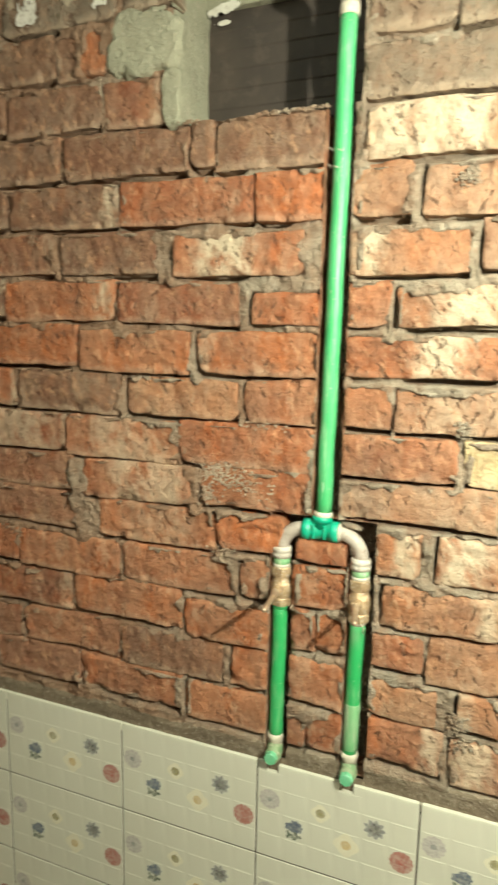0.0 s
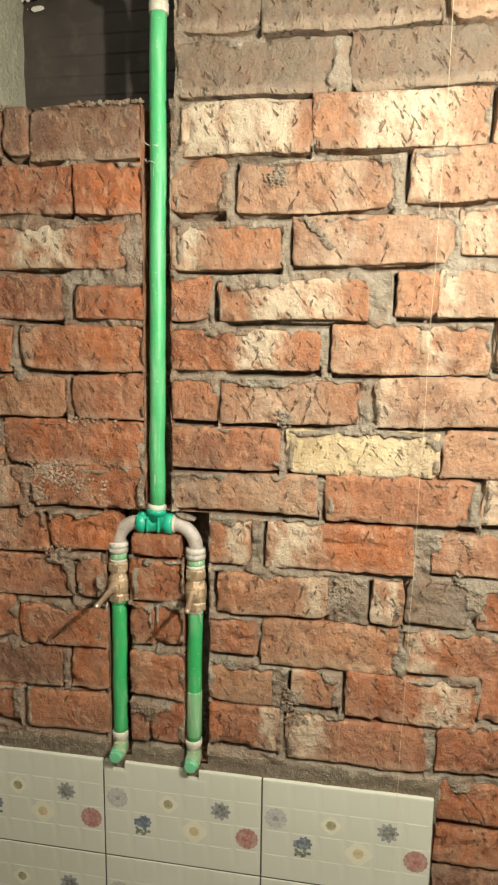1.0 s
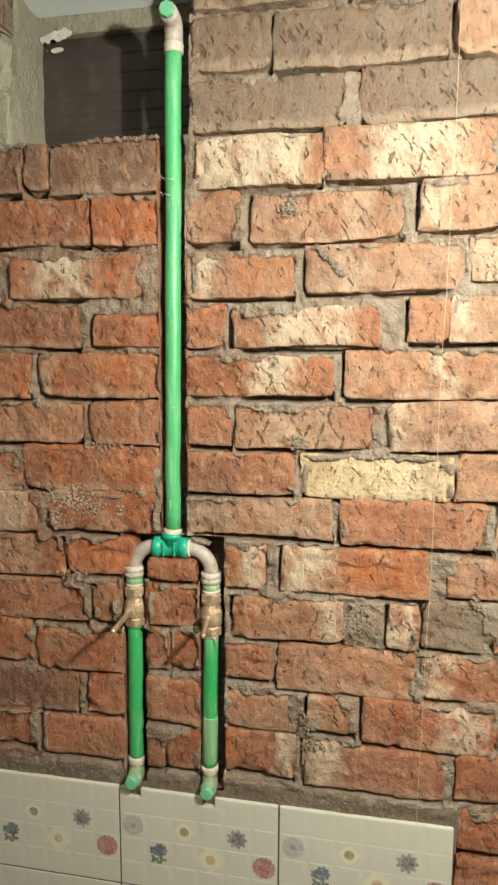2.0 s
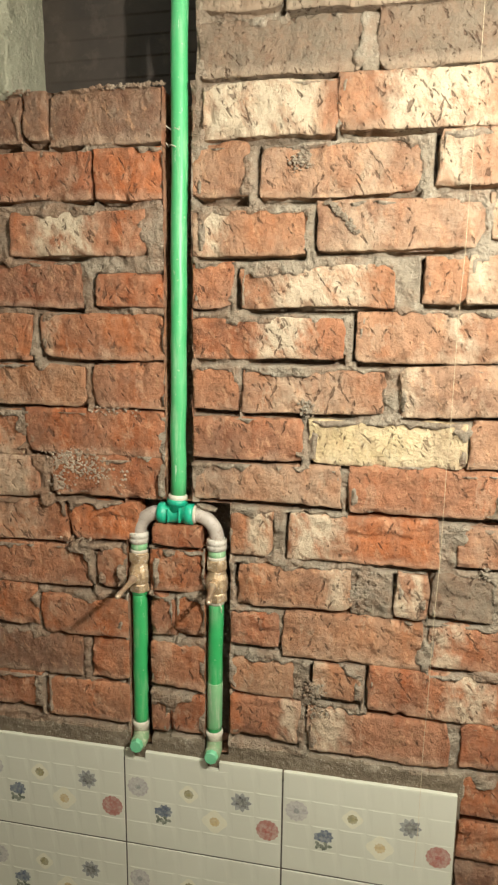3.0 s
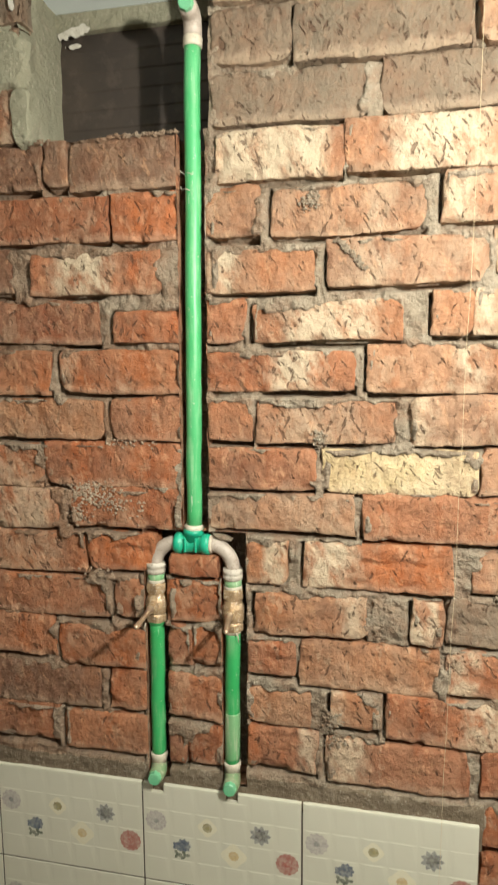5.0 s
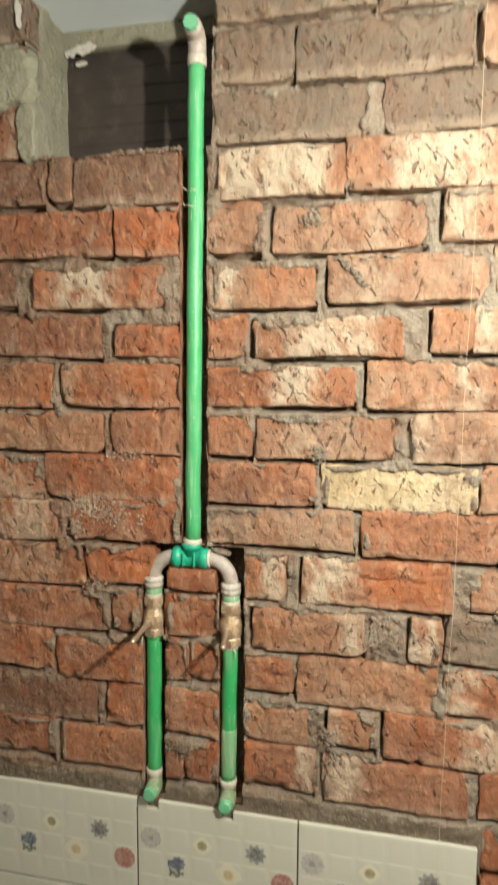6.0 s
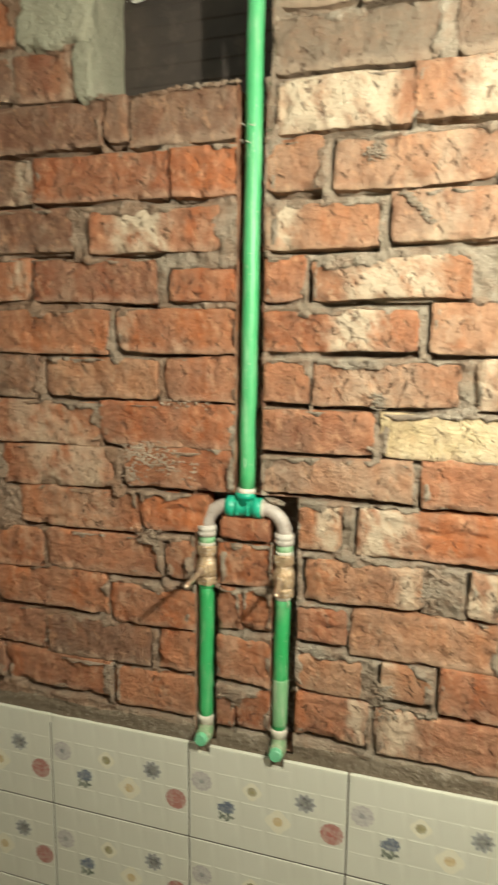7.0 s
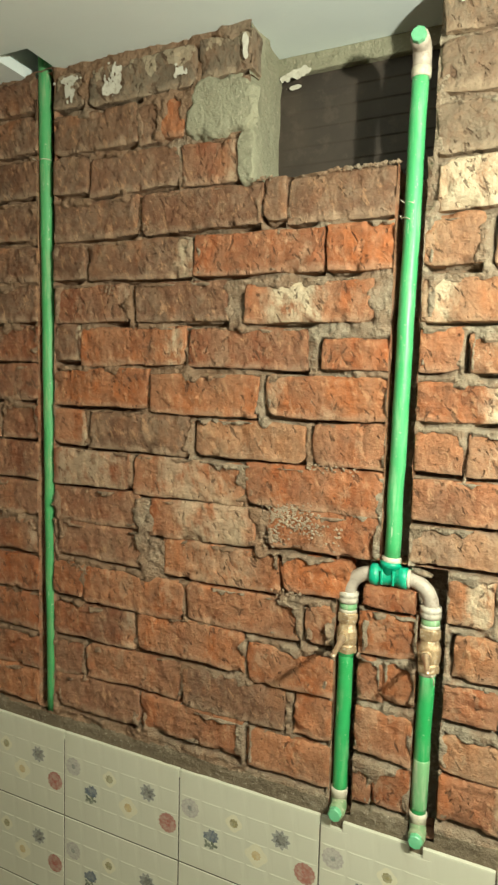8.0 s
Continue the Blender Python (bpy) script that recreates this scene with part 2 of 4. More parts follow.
PAINT = simple("white_paint", (0.68, 0.66, 0.58), (0.58, 0.56, 0.48), 40.0, 0.7, bump=0.3, dirt=(0.34, 0.29, 0.22), amount=0.7)
BOARD = simple("shutter_board", (0.070, 0.056, 0.045), (0.048, 0.040, 0.034), 9.0, 0.55, spec=0.3, bump=0.3, dirt=(0.10, 0.08, 0.064))
FLOOR_MAT = cement_material("floor_screed", (0.30, 0.27, 0.23), (0.24, 0.22, 0.19), 0.5)
# near-black colour that paints the shade inside the ceiling slot
SLOT_SHADE = simple("slot_shade", (0.03, 0.026, 0.022), (0.045, 0.04, 0.032), 20.0, 0.95)


# ---- mesh helpers ----
def mesh_of(name, verts, faces, material, smooth=True):
    me = bpy.data.meshes.new(name)
    me.from_pydata([tuple(v) for v in verts], [], faces)
    me.materials.append(material)
    if smooth:
        me.polygons.foreach_set("use_smooth", [True] * len(me.polygons))
    me.update()
    return me


def part(name, bm, material, parent, label="", smooth=False):
    """Links a bmesh as one mesh object under parent (or at top level)."""
    bmesh.ops.recalc_face_normals(bm, faces=bm.faces)
    me = bpy.data.meshes.new(name)
    bm.to_mesh(me)
    bm.free()
    me.materials.append(material)
    if smooth:
        me.polygons.foreach_set("use_smooth", [True] * len(me.polygons))
    ob = new(name, me)
    ob.parent = parent
    return tagged(ob, label)


def block(bm, x0, x1, y0, y1, z0, z1, bevel=0.0):
    m = Matrix.LocRotScale(((x0 + x1) / 2, (y0 + y1) / 2, (z0 + z1) / 2), None, (x1 - x0, y1 - y0, z1 - z0))
    made = bmesh.ops.create_cube(bm, size=1, matrix=m)["verts"]
    if bevel:
        edges = list({e for v in made for e in v.link_edges})
        bmesh.ops.bevel(bm, geom=edges, offset=bevel, segments=2, profile=0.6, affect="EDGES")
    return bm


def tube(path, radii, sides=20, cap=True, bm=None):
    """A round tube along a path of points, with a radius at each."""
    bm = bm or bmesh.new()
    pts = [Vector(p) for p in path]
    rings, side = [], None
    for i, p in enumerate(pts):
        ahead = (pts[min(i + 1, len(pts) - 1)] - pts[max(i - 1, 0)]).normalized()
        if side is None:
            side = ahead.orthogonal().normalized()
        side = (side - ahead * side.dot(ahead)).normalized()
        up = ahead.cross(side)
        r = radii[i] if isinstance(radii, (list, tuple)) else radii
        rings.append([bm.verts.new(p + r * (math.cos(a) * side + math.sin(a) * up)) for a in (2 * math.pi * k / sides for k in range(sides))])
    for a, b in zip(rings, rings[1:]):
        for k in range(sides):
            bm.faces.new((a[k], a[(k + 1) % sides], b[(k + 1) % sides], b[k]))
    if cap:
        bm.faces.new(rings[0])
        bm.faces.new(rings[-1])
    return bm


def turned(a, b, profile, sides=24):
    """A turned body from a to b; profile: pairs of (share of the way, radius)."""
    a, b = Vector(a), Vector(b)
    return tube([a.lerp(b, s) for s, _ in profile], [r for _, r in profile], sides)


def arc(centre, radius, a0, a1, y, steps=12):
    """Points of an arc in the wall plane, angles in degrees."""
    return [(centre[0] + radius * math.cos(radians(a0 + (a1 - a0) * k / steps)), y,
             centre[1] + radius * math.sin(radians(a0 + (a1 - a0) * k / steps))) for k in range(steps + 1)]


# ---- the room ----
def plain_wall(name, box, label, material):
    bm = bmesh.new()
    block(bm, *box)
    return tagged(part(name, bm, material, None), label, "wall", kind="structure")


# three walls out of view; dull grey and distance chosen to keep bounce low
plain_wall("wall_east", (EAST, EAST + 0.12, SOUTH, 0.0, 0.0, CEIL), "unseen dull grey side wall that limits bounced light", FLOOR_MAT)
plain_wall("wall_west", (WEST - 0.12, WEST, SOUTH, 0.0, 0.0, CEIL), "unseen dull grey side wall that limits bounced light", FLOOR_MAT)
plain_wall("wall_south", (WEST - 0.12, EAST + 0.12, SOUTH - 0.12, SOUTH, 0.0, CEIL), "unseen dull grey wall that limits bounced light", FLOOR_MAT)
floor = part("floor", block(bmesh.new(), WEST - 0.12, EAST + 0.12, SOUTH - 0.12, 0.25, -0.1, 0.0), FLOOR_MAT, None)
tagged(floor, "rough grey cement screed floor", "floor", kind="structure")

# ceiling slab with a slot that the far pipe passes through
SLOT = (-0.725, -0.634, -0.085, 0.05)
bm = bmesh.new()
block(bm, WEST - 0.12, EAST + 0.12, SOUTH - 0.12, SLOT[2], CEIL, CEIL + 0.1)
block(bm, WEST - 0.12, SLOT[0], SLOT[2], 0.25, CEIL, CEIL + 0.1)
block(bm, SLOT[1], EAST + 0.12, SLOT[2], 0.25, CEIL, CEIL + 0.1)
block(bm, SLOT[0], SLOT[1], SLOT[3], 0.25, CEIL, CEIL + 0.1)
ceiling = tagged(part("ceiling", bm, CEILING, None), "pale bluish-white painted ceiling slab", "ceiling", kind="structure")
# added sheet over the slot, coloured near black to act as its shade
bm = bmesh.new()
block(bm, SLOT[0] - 0.02, SLOT[1] + 0.02, SLOT[2] - 0.02, SLOT[3] + 0.02, CEIL + 0.104, CEIL + 0.13)
part("slot_shade_sheet", bm, SLOT_SHADE, ceiling, "near-black sheet standing in for the shade above the slot")

# ---- the brick wall ----
NICHE = (-0.184, 0.143)
CHASES = [                          # x0, x1, z0, z1 of the grooves cut for the pipes
    (0.085, 0.134, 1.487, SILL),
    (0.010, 0.200, 1.402, 1.487),
    (0.010, 0.052, 1.012, 1.402),
    (0.154, 0.201, 1.012, 1.402),
    (-0.690, -0.644, 1.035, CEIL),
]
COURSES = []


def lay(*bricks):
    COURSES.append(bricks)


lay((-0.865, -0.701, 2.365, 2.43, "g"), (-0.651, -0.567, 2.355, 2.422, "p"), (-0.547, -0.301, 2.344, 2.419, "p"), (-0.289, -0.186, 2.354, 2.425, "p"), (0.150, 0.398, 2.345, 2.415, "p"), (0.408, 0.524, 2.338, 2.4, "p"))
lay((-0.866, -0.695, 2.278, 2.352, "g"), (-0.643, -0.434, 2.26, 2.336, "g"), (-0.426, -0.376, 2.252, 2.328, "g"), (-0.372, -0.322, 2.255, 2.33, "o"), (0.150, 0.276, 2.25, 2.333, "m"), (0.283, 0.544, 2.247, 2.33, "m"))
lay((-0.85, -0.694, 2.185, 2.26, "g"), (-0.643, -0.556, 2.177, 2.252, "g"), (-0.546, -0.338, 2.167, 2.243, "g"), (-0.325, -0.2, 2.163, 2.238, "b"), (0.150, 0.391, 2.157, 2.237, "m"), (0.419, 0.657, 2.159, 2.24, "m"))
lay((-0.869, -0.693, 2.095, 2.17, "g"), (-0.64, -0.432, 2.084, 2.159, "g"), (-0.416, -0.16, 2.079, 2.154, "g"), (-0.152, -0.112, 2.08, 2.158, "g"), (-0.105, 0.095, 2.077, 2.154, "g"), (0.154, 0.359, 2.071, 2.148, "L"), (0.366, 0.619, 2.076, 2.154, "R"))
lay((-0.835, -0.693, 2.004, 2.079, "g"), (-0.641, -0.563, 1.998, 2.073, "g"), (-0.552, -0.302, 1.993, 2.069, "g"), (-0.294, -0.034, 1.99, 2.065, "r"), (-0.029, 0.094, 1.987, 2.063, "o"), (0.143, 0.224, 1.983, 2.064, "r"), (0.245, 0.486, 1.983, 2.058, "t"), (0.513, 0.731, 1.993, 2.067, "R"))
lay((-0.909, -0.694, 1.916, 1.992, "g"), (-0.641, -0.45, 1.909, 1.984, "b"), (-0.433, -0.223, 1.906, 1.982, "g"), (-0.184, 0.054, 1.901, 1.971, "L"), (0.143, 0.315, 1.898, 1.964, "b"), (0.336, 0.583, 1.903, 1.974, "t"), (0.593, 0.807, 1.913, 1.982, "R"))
lay((-0.856, -0.694, 1.829, 1.904, "b"), (-0.641, -0.574, 1.83, 1.905, "b"), (-0.567, -0.312, 1.821, 1.896, "R"), (-0.303, -0.063, 1.815, 1.89, "r"), (-0.034, 0.088, 1.817, 1.872, "r"), (0.136, 0.199, 1.818, 1.884, "b"), (0.214, 0.453, 1.814, 1.876, "w"), (0.502, 0.562, 1.822, 1.887, "t"), (0.565, 0.753, 1.821, 1.893, "w"))
lay((-0.894, -0.694, 1.744, 1.82, "b"), (-0.641, -0.401, 1.735, 1.81, "r"), (-0.394, -0.155, 1.726, 1.802, "r"), (-0.137, 0.086, 1.73, 1.803, "r"), (0.142, 0.381, 1.734, 1.797, "R"), (0.403, 0.642, 1.731, 1.807, "t"), (0.654, 0.846, 1.743, 1.815, "w"))
lay((-0.796, -0.695, 1.655, 1.73, "b"), (-0.641, -0.555, 1.65, 1.725, "R"), (-0.54, -0.304, 1.646, 1.722, "g"), (-0.287, -0.059, 1.646, 1.715, "t"), (-0.043, 0.084, 1.644, 1.72, "r"), (0.127, 0.211, 1.648, 1.716, "r"), (0.221, 0.449, 1.646, 1.716, "t"), (0.473, 0.71, 1.648, 1.725, "w"))
lay((-0.86, -0.695, 1.569, 1.644, "b"), (-0.641, -0.44, 1.564, 1.639, "t"), (-0.43, -0.181, 1.559, 1.635, "t"), (-0.172, 0.077, 1.564, 1.639, "b"), (0.129, 0.317, 1.567, 1.634, "r"), (0.334, 0.579, 1.566, 1.636, "y"), (0.585, 0.807, 1.567, 1.643, "t"))
lay((-0.898, -0.692, 1.482, 1.557, "b"), (-0.637, -0.418, 1.483, 1.558, "b"), (-0.39, -0.155, 1.478, 1.553, "t"), (-0.128, 0.085, 1.487, 1.561, "b"), (0.147, 0.384, 1.493, 1.557, "b"), (0.4, 0.642, 1.483, 1.561, "r"), (0.652, 0.862, 1.489, 1.571, "w"))
lay((-0.881, -0.693, 1.395, 1.47, "b"), (-0.629, -0.413, 1.406, 1.482, "g"), (-0.354, -0.101, 1.397, 1.473, "r"), (-0.097, 0.031, 1.409, 1.474, "o"), (0.063, 0.148, 1.406, 1.441, "b"), (0.206, 0.274, 1.4, 1.477, "w"), (0.302, 0.543, 1.397, 1.478, "L"), (0.577, 0.805, 1.408, 1.474, "b"))
lay((-0.845, -0.69, 1.309, 1.385, "b"), (-0.637, -0.566, 1.316, 1.383, "r"), (-0.557, -0.312, 1.307, 1.383, "r"), (-0.298, -0.059, 1.314, 1.389, "b"), (-0.045, 0.004, 1.316, 1.386, "b"), (0.058, 0.154, 1.317, 1.394, "r"), (0.216, 0.405, 1.31, 1.383, "r"), (0.483, 0.533, 1.311, 1.384, "w"), (0.54, 0.64, 1.312, 1.387, "m"))
lay((-0.865, -0.687, 1.219, 1.294, "b"), (-0.637, -0.431, 1.223, 1.298, "b"), (-0.416, -0.17, 1.228, 1.304, "r"), (-0.158, 0.001, 1.218, 1.293, "r"), (0.054, 0.096, 1.233, 1.307, "b"), (0.1, 0.156, 1.238, 1.309, "r"), (0.206, 0.285, 1.232, 1.291, "b"), (0.294, 0.526, 1.22, 1.302, "r"), (0.544, 0.76, 1.224, 1.298, "b"))
lay((-0.924, -0.684, 1.123, 1.199, "b"), (-0.637, -0.564, 1.133, 1.205, "b"), (-0.552, -0.314, 1.139, 1.214, "b"), (-0.304, -0.082, 1.135, 1.21, "g"), (-0.062, 0.002, 1.138, 1.214, "r"), (0.051, 0.153, 1.136, 1.217, "r"), (0.205, 0.311, 1.14, 1.206, "b"), (0.35, 0.43, 1.146, 1.206, "r"), (0.445, 0.664, 1.133, 1.217, "R"), (0.67, 0.878, 1.15, 1.234, "b"))
lay((-0.849, -0.681, 1.041, 1.116, "r"), (-0.632, -0.415, 1.057, 1.132, "r"), (-0.404, -0.171, 1.056, 1.131, "b"), (-0.156, 0.002, 1.048, 1.123, "r"), (0.052, 0.084, 1.04, 1.113, "b"), (0.089, 0.149, 1.046, 1.117, "b"), (0.205, 0.325, 1.055, 1.133, "R"), (0.344, 0.58, 1.045, 1.125, "L"), (0.602, 0.817, 1.052, 1.131, "b"))

wall = part("wall_north", block(bmesh.new(), WEST, EAST, 0.06, 0.24, 0.0, SILL - 0.02), MORTAR, None)
tagged(wall, "bare red brick wall with grey cement joints, pipe grooves and flower tiles below", "brick wall", kind="structure")
bm = bmesh.new()
block(bm, WEST, NICHE[0] - 0.016, 0.06, 0.24, SILL - 0.02, CEIL)
block(bm, NICHE[1], EAST, 0.06, 0.24, SILL - 0.02, CEIL)
part("wall_core", bm, MORTAR, wall)
bm = bmesh.new()
block(bm, WEST, 0.605, 0.0, 0.0585, 0.0, 0.985)
block(bm, 0.605, EAST, 0.03, 0.0585, 0.0, 0.985)
part("tile_bed", bm, MORTAR, wall)


# bricks as laid, and the same courses carried on to the wall's ends
laid = []
for bricks in COURSES:
    laid += bricks
    last, first = max(bricks), min(bricks)
    rng = random.Random(round(last[2] * 1000))
    x = last[1] + 0.014
    while x < EAST - 0.03:
        w = min(rng.choice((0.238, 0.232, 0.242, 0.115)), EAST - x)
        laid.append((x, x + w, last[2] + 0.002, last[3], rng.choice("gmt" if last[2] > 2.2 else "rbwRt")))
        x += w + 0.014
    x = first[0] - 0.014
    while x > WEST + 0.03:
        w = min(rng.choice((0.238, 0.232, 0.242)), x - WEST)
        laid.append((x - w, x, first[2], first[3], rng.choice("bgr")))
        x -= w + 0.014
for k, z in enumerate((0.955, 0.872, 0.789, 0.706, 0.623)):
    x = 0.612 - (0.12 if k % 2 else 0.0)
    while x < EAST - 0.03:
        w = min(0.236, EAST - x)
        if x + w > 0.63:
            laid.append((max(x, 0.612), x + w, z, z + 0.070, "bgr"[(k + int(x * 9)) % 3]))
        x += w + 0.014


WASH = {"w": ("t", 0.0, 1.0, 0.7), "L": ("b", 0.0, 0.5, 0.9), "R": ("b", 0.5, 1.0, 0.8)}       # limewashed kinds
MARKED = []
CREASES = [(0.385, 0.520, 1.446), (-0.050, 0.030, 1.447), (0.225, 0.290, 1.263)]      # cracked faces: from, to, height


def wash(x, z, start, end, amount, kind=None):
    """Sets the span of limewash, and the clay, of the brick at a place on the wall."""
    MARKED.append((x, z, kind, start, end, amount))


def cut_by_groove(x0, x1, z0, z1):
    """Where a groove trims the brick's left or right end, the trimmed position, else None."""
    left = right = None
    for c in CHASES:
        if min(z1, c[3]) - max(z0, c[2]) > 0.02:
            if abs(x1 - c[0]) < 0.017 and x0 < c[0] - 0.02:
                right = c[0] - 0.0008
            if abs(x0 - c[1]) < 0.013 and x1 > c[1] + 0.02:
                left = c[1] + 0.0008
    return left, right


def brick(x0, x1, z0, z1, kind, seed):
    """One hand-moulded brick: uneven outline, chipped edges, a rough face, ends cut square at a groove."""
    cut_l, cut_r = cut_by_groove(x0, x1, z0, z1)
    x0, x1 = cut_l or x0, cut_r or x1
    kind, *lime = WASH.get(kind, (kind, 0.0, 0.0, 0.0))
    for mx_, mz_, clay, *span in MARKED:
        if x0 < mx_ < x1 and z0 < mz_ < z1:
            kind, lime = clay or kind, span
    rng = random.Random(seed)
    nx, nz = max(6, int((x1 - x0) / 0.0042)), max(8, int((z1 - z0) / 0.0042))
    cx, cz = (x0 + x1) / 2, (z0 + z1) / 2
    rim_x, rim_z = 0.0022 / (x1 - x0), 0.0022 / (z1 - z0)
    us = np.r_[0, np.linspace(rim_x, 1 - rim_x, nx - 1), 1]
    vs = np.r_[0, np.linspace(rim_z, 1 - rim_z, nz - 1), 1]
    u, v = np.meshgrid(us, vs)
    x, z = x0 + (x1 - x0) * u, z0 + (z1 - z0) * v
    tip = rng.uniform(-0.008, 0.008)
    z = z + tip * (u - 0.5) * (x1 - x0)
    # the four corners never sit square
    cj = [rng.uniform(-0.0028, 0.0028) for _ in range(8)]
    w00, w10, w11, w01 = (1 - u) * (1 - v), u * (1 - v), u * v, (1 - u) * v
    flat_x = x
    x = x + cj[0] * w00 + cj[1] * w10 + cj[2] * w11 + cj[3] * w01
    z = z + cj[4] * w00 + cj[5] * w10 + cj[6] * w11 + cj[7] * w01
    dx, dz = np.minimum(u, 1 - u) * (x1 - x0), np.minimum(v, 1 - v) * (z1 - z0)
    soft = np.clip((x - x0) / 0.02, 0, 1) if cut_l else 1.0
    soft = soft * (np.clip((x1 - x) / 0.02, 0, 1) if cut_r else 1.0)
    # corners rounded off, outline ragged
    corner = np.clip(1 - dx / 0.020, 0, 1) ** 2 * np.clip(1 - dz / 0.020, 0, 1) ** 2
    worn = [rng.choice((0.0, 0.0005, 0.001, 0.0025, 0.0065)) for _ in range(4)]
    corner = corner * (worn[0] * w00 + worn[1] * w10 + worn[2] * w11 + worn[3] * w01)
    x = x + (cx - x) / max(x1 - cx, 1e-3) * corner
    z = z + (cz - z) / max(z1 - cz, 1e-3) * corner
    sag = rng.uniform(-0.0018, 0.0018)
    z = z + sag * np.sin(math.pi * u)
    edge = np.clip(1 - np.minimum(dx, dz) / 0.02, 0, 1)
    x = x + edge * 0.0026 * (vnoise(x, z, 0.030, seed % 40) + 0.6 * vnoise(x, z, 0.012, seed % 40 + 9))
    z = z + edge * 0.0024 * (vnoise(x, z, 0.060, seed % 40 + 3) + 0.45 * vnoise(x, z, 0.014, seed % 40 + 5))
    x = flat_x + (x - flat_x) * soft
    d = np.minimum(dx, dz)
    y = rng.uniform(-0.0035, 0.0025) + rng.uniform(-0.012, 0.012) * (u - 0.5) * (x1 - x0) + rng.uniform(-0.03, 0.03) * (v - 0.5) * (z1 - z0)
    y = y + 0.0016 * np.clip(1 - d / 0.0035, 0, 1) + 0.0026 * rough(x, z, 11) + 0.0016 * vnoise(x, z, 0.012, 31)
    y = y + 0.0034 * np.clip(1 - (1 - v) * (z1 - z0) / 0.010, 0, 1) ** 1.6         # upper arris worn back into the mortar
    for c0, c1, cz_ in CREASES:
        run = np.clip((x - c0) / 0.02, 0, 1) * np.clip((c1 - x) / 0.02, 0, 1)
        y = y + 0.006 * run * np.exp(-((z - cz_ - 0.004 * vnoise(x, z * 0, 0.04, 16)) / 0.0030) ** 2)
    chip = vnoise(x, z, 0.030, 23 + seed % 7)
    y = y + 0.008 * np.clip((chip - 0.45) * 4, 0, 1) * np.clip(1 - d / 0.022, 0, 1)
    verts = np.stack([x - cx, y, z - cz], -1).reshape(-1, 3).tolist()
    idx = np.arange((nx + 1) * (nz + 1)).reshape(nz + 1, nx + 1)
    faces = [(int(idx[j, i]), int(idx[j, i + 1]), int(idx[j + 1, i + 1]), int(idx[j + 1, i])) for j in range(nz) for i in range(nx)]
    ring = [int(k) for k in [*idx[0, :-1], *idx[:-1, -1], *idx[-1, :0:-1], *idx[:0:-1, 0]]]
    base = len(verts)
    verts += [(verts[k][0], 0.04, verts[k][2]) for k in ring]
    n = len(ring)
    faces += [(ring[k], base + k, base + (k + 1) % n, ring[(k + 1) % n]) for k in range(n)]
    me = mesh_of("brick", verts, faces, BRICK[kind])
    me.polygons.foreach_set("use_smooth", [k < nx * nz for k in range(len(faces))])       # crisp arris
    ob = new("brick", me)
    ob.color = (*lime, 1.0)
    ob.parent = wall
    ob.location = (cx, 0, cz)


# the mortar: one sheet, slumped over the bricks' upper edges and hollow under their lower ones
STEP = 0.003
gx, gz = np.arange(WEST, EAST + STEP, STEP), np.arange(TOP_TILE - 0.05, CEIL + STEP, STEP)
X, Z = np.meshgrid(gx, gz)
smear = np.clip(0.9 * vnoise(X, Z, 0.055, 51) + 0.7 * vnoise(X, Z, 0.019, 52) + 0.5 * vnoise(X, Z, 0.16, 8), -1, 1)
depth = 0.0012 - 0.0065 * smear + 0.0060 * rough(X, Z, 3) + 0.0024 * vnoise(X, Z, 0.008, 33)
for rx, rz, rr in ((-0.098, 1.522, 0.045), (0.424, 1.350, 0.035), (0.338, 1.165, 0.024), (-0.022, 1.352, 0.026), (-0.43, 2.075, 0.03), (-0.56, 2.03, 0.03), (-0.385, 1.44, 0.03)):
    lump = np.clip(1.3 - np.hypot(X - rx, (Z - rz) * 1.2) / rr, 0, 1)       # broken rubble pressed into the joints
    depth = depth - lump * (0.002 + 0.006 * vnoise(X, Z, 0.013, 61) + 0.004 * vnoise(X, Z, 0.007, 62))
deep = np.zeros_like(X)
hidden = np.zeros_like(X)
for x0, x1, z0, z1, kind in laid:
    i0, i1 = np.searchsorted(gx, (x0 - 0.03, x1 + 0.03))
    j0, j1 = np.searchsorted(gz, (z0 - 0.03, z1 + 0.03))
    if j1 <= j0 or i1 <= i0:
        continue
    sub = (slice(j0, j1), slice(i0, i1))
    x, z = X[sub], Z[sub]
    inside = np.minimum(np.minimum(x - x0, x1 - x), np.minimum(z - z0 + 0.008, z1 - z))
    lap = 0.0022 + 0.010 * np.clip(smear[sub], -0.25, 1) + 0.004 * vnoise(x, z, 0.011, 14)
    hidden[sub] = np.maximum(hidden[sub], np.clip((inside - lap) / 0.004, 0, 1) * (z > z0))
    across = (x > x0 - 0.002) & (x < x1 + 0.002)
    under = np.clip(1.9 - np.abs(z0 - 0.0025 + 0.002 * vnoise(x, z, 0.03, 18) - z) / 0.0046, 0, 1) * across * np.clip(0.95 + 1.5 * vnoise(x, z, 0.075, 19), 0, 1)
    along = (z > z0) & (z < z1)
    aside = np.clip(1.8 - np.abs(x0 - 0.0025 + 0.002 * vnoise(x, z, 0.03, 17) - x) / 0.0032, 0, 1) * along * np.clip(0.45 + 1.6 * vnoise(x, z, 0.09, 21), 0, 1)
    deep[sub] = np.maximum(deep[sub], np.maximum(under, aside))
Y = depth * (1 - deep) + 0.036 * deep
Y = Y * (1 - hidden) + 0.016 * hidden
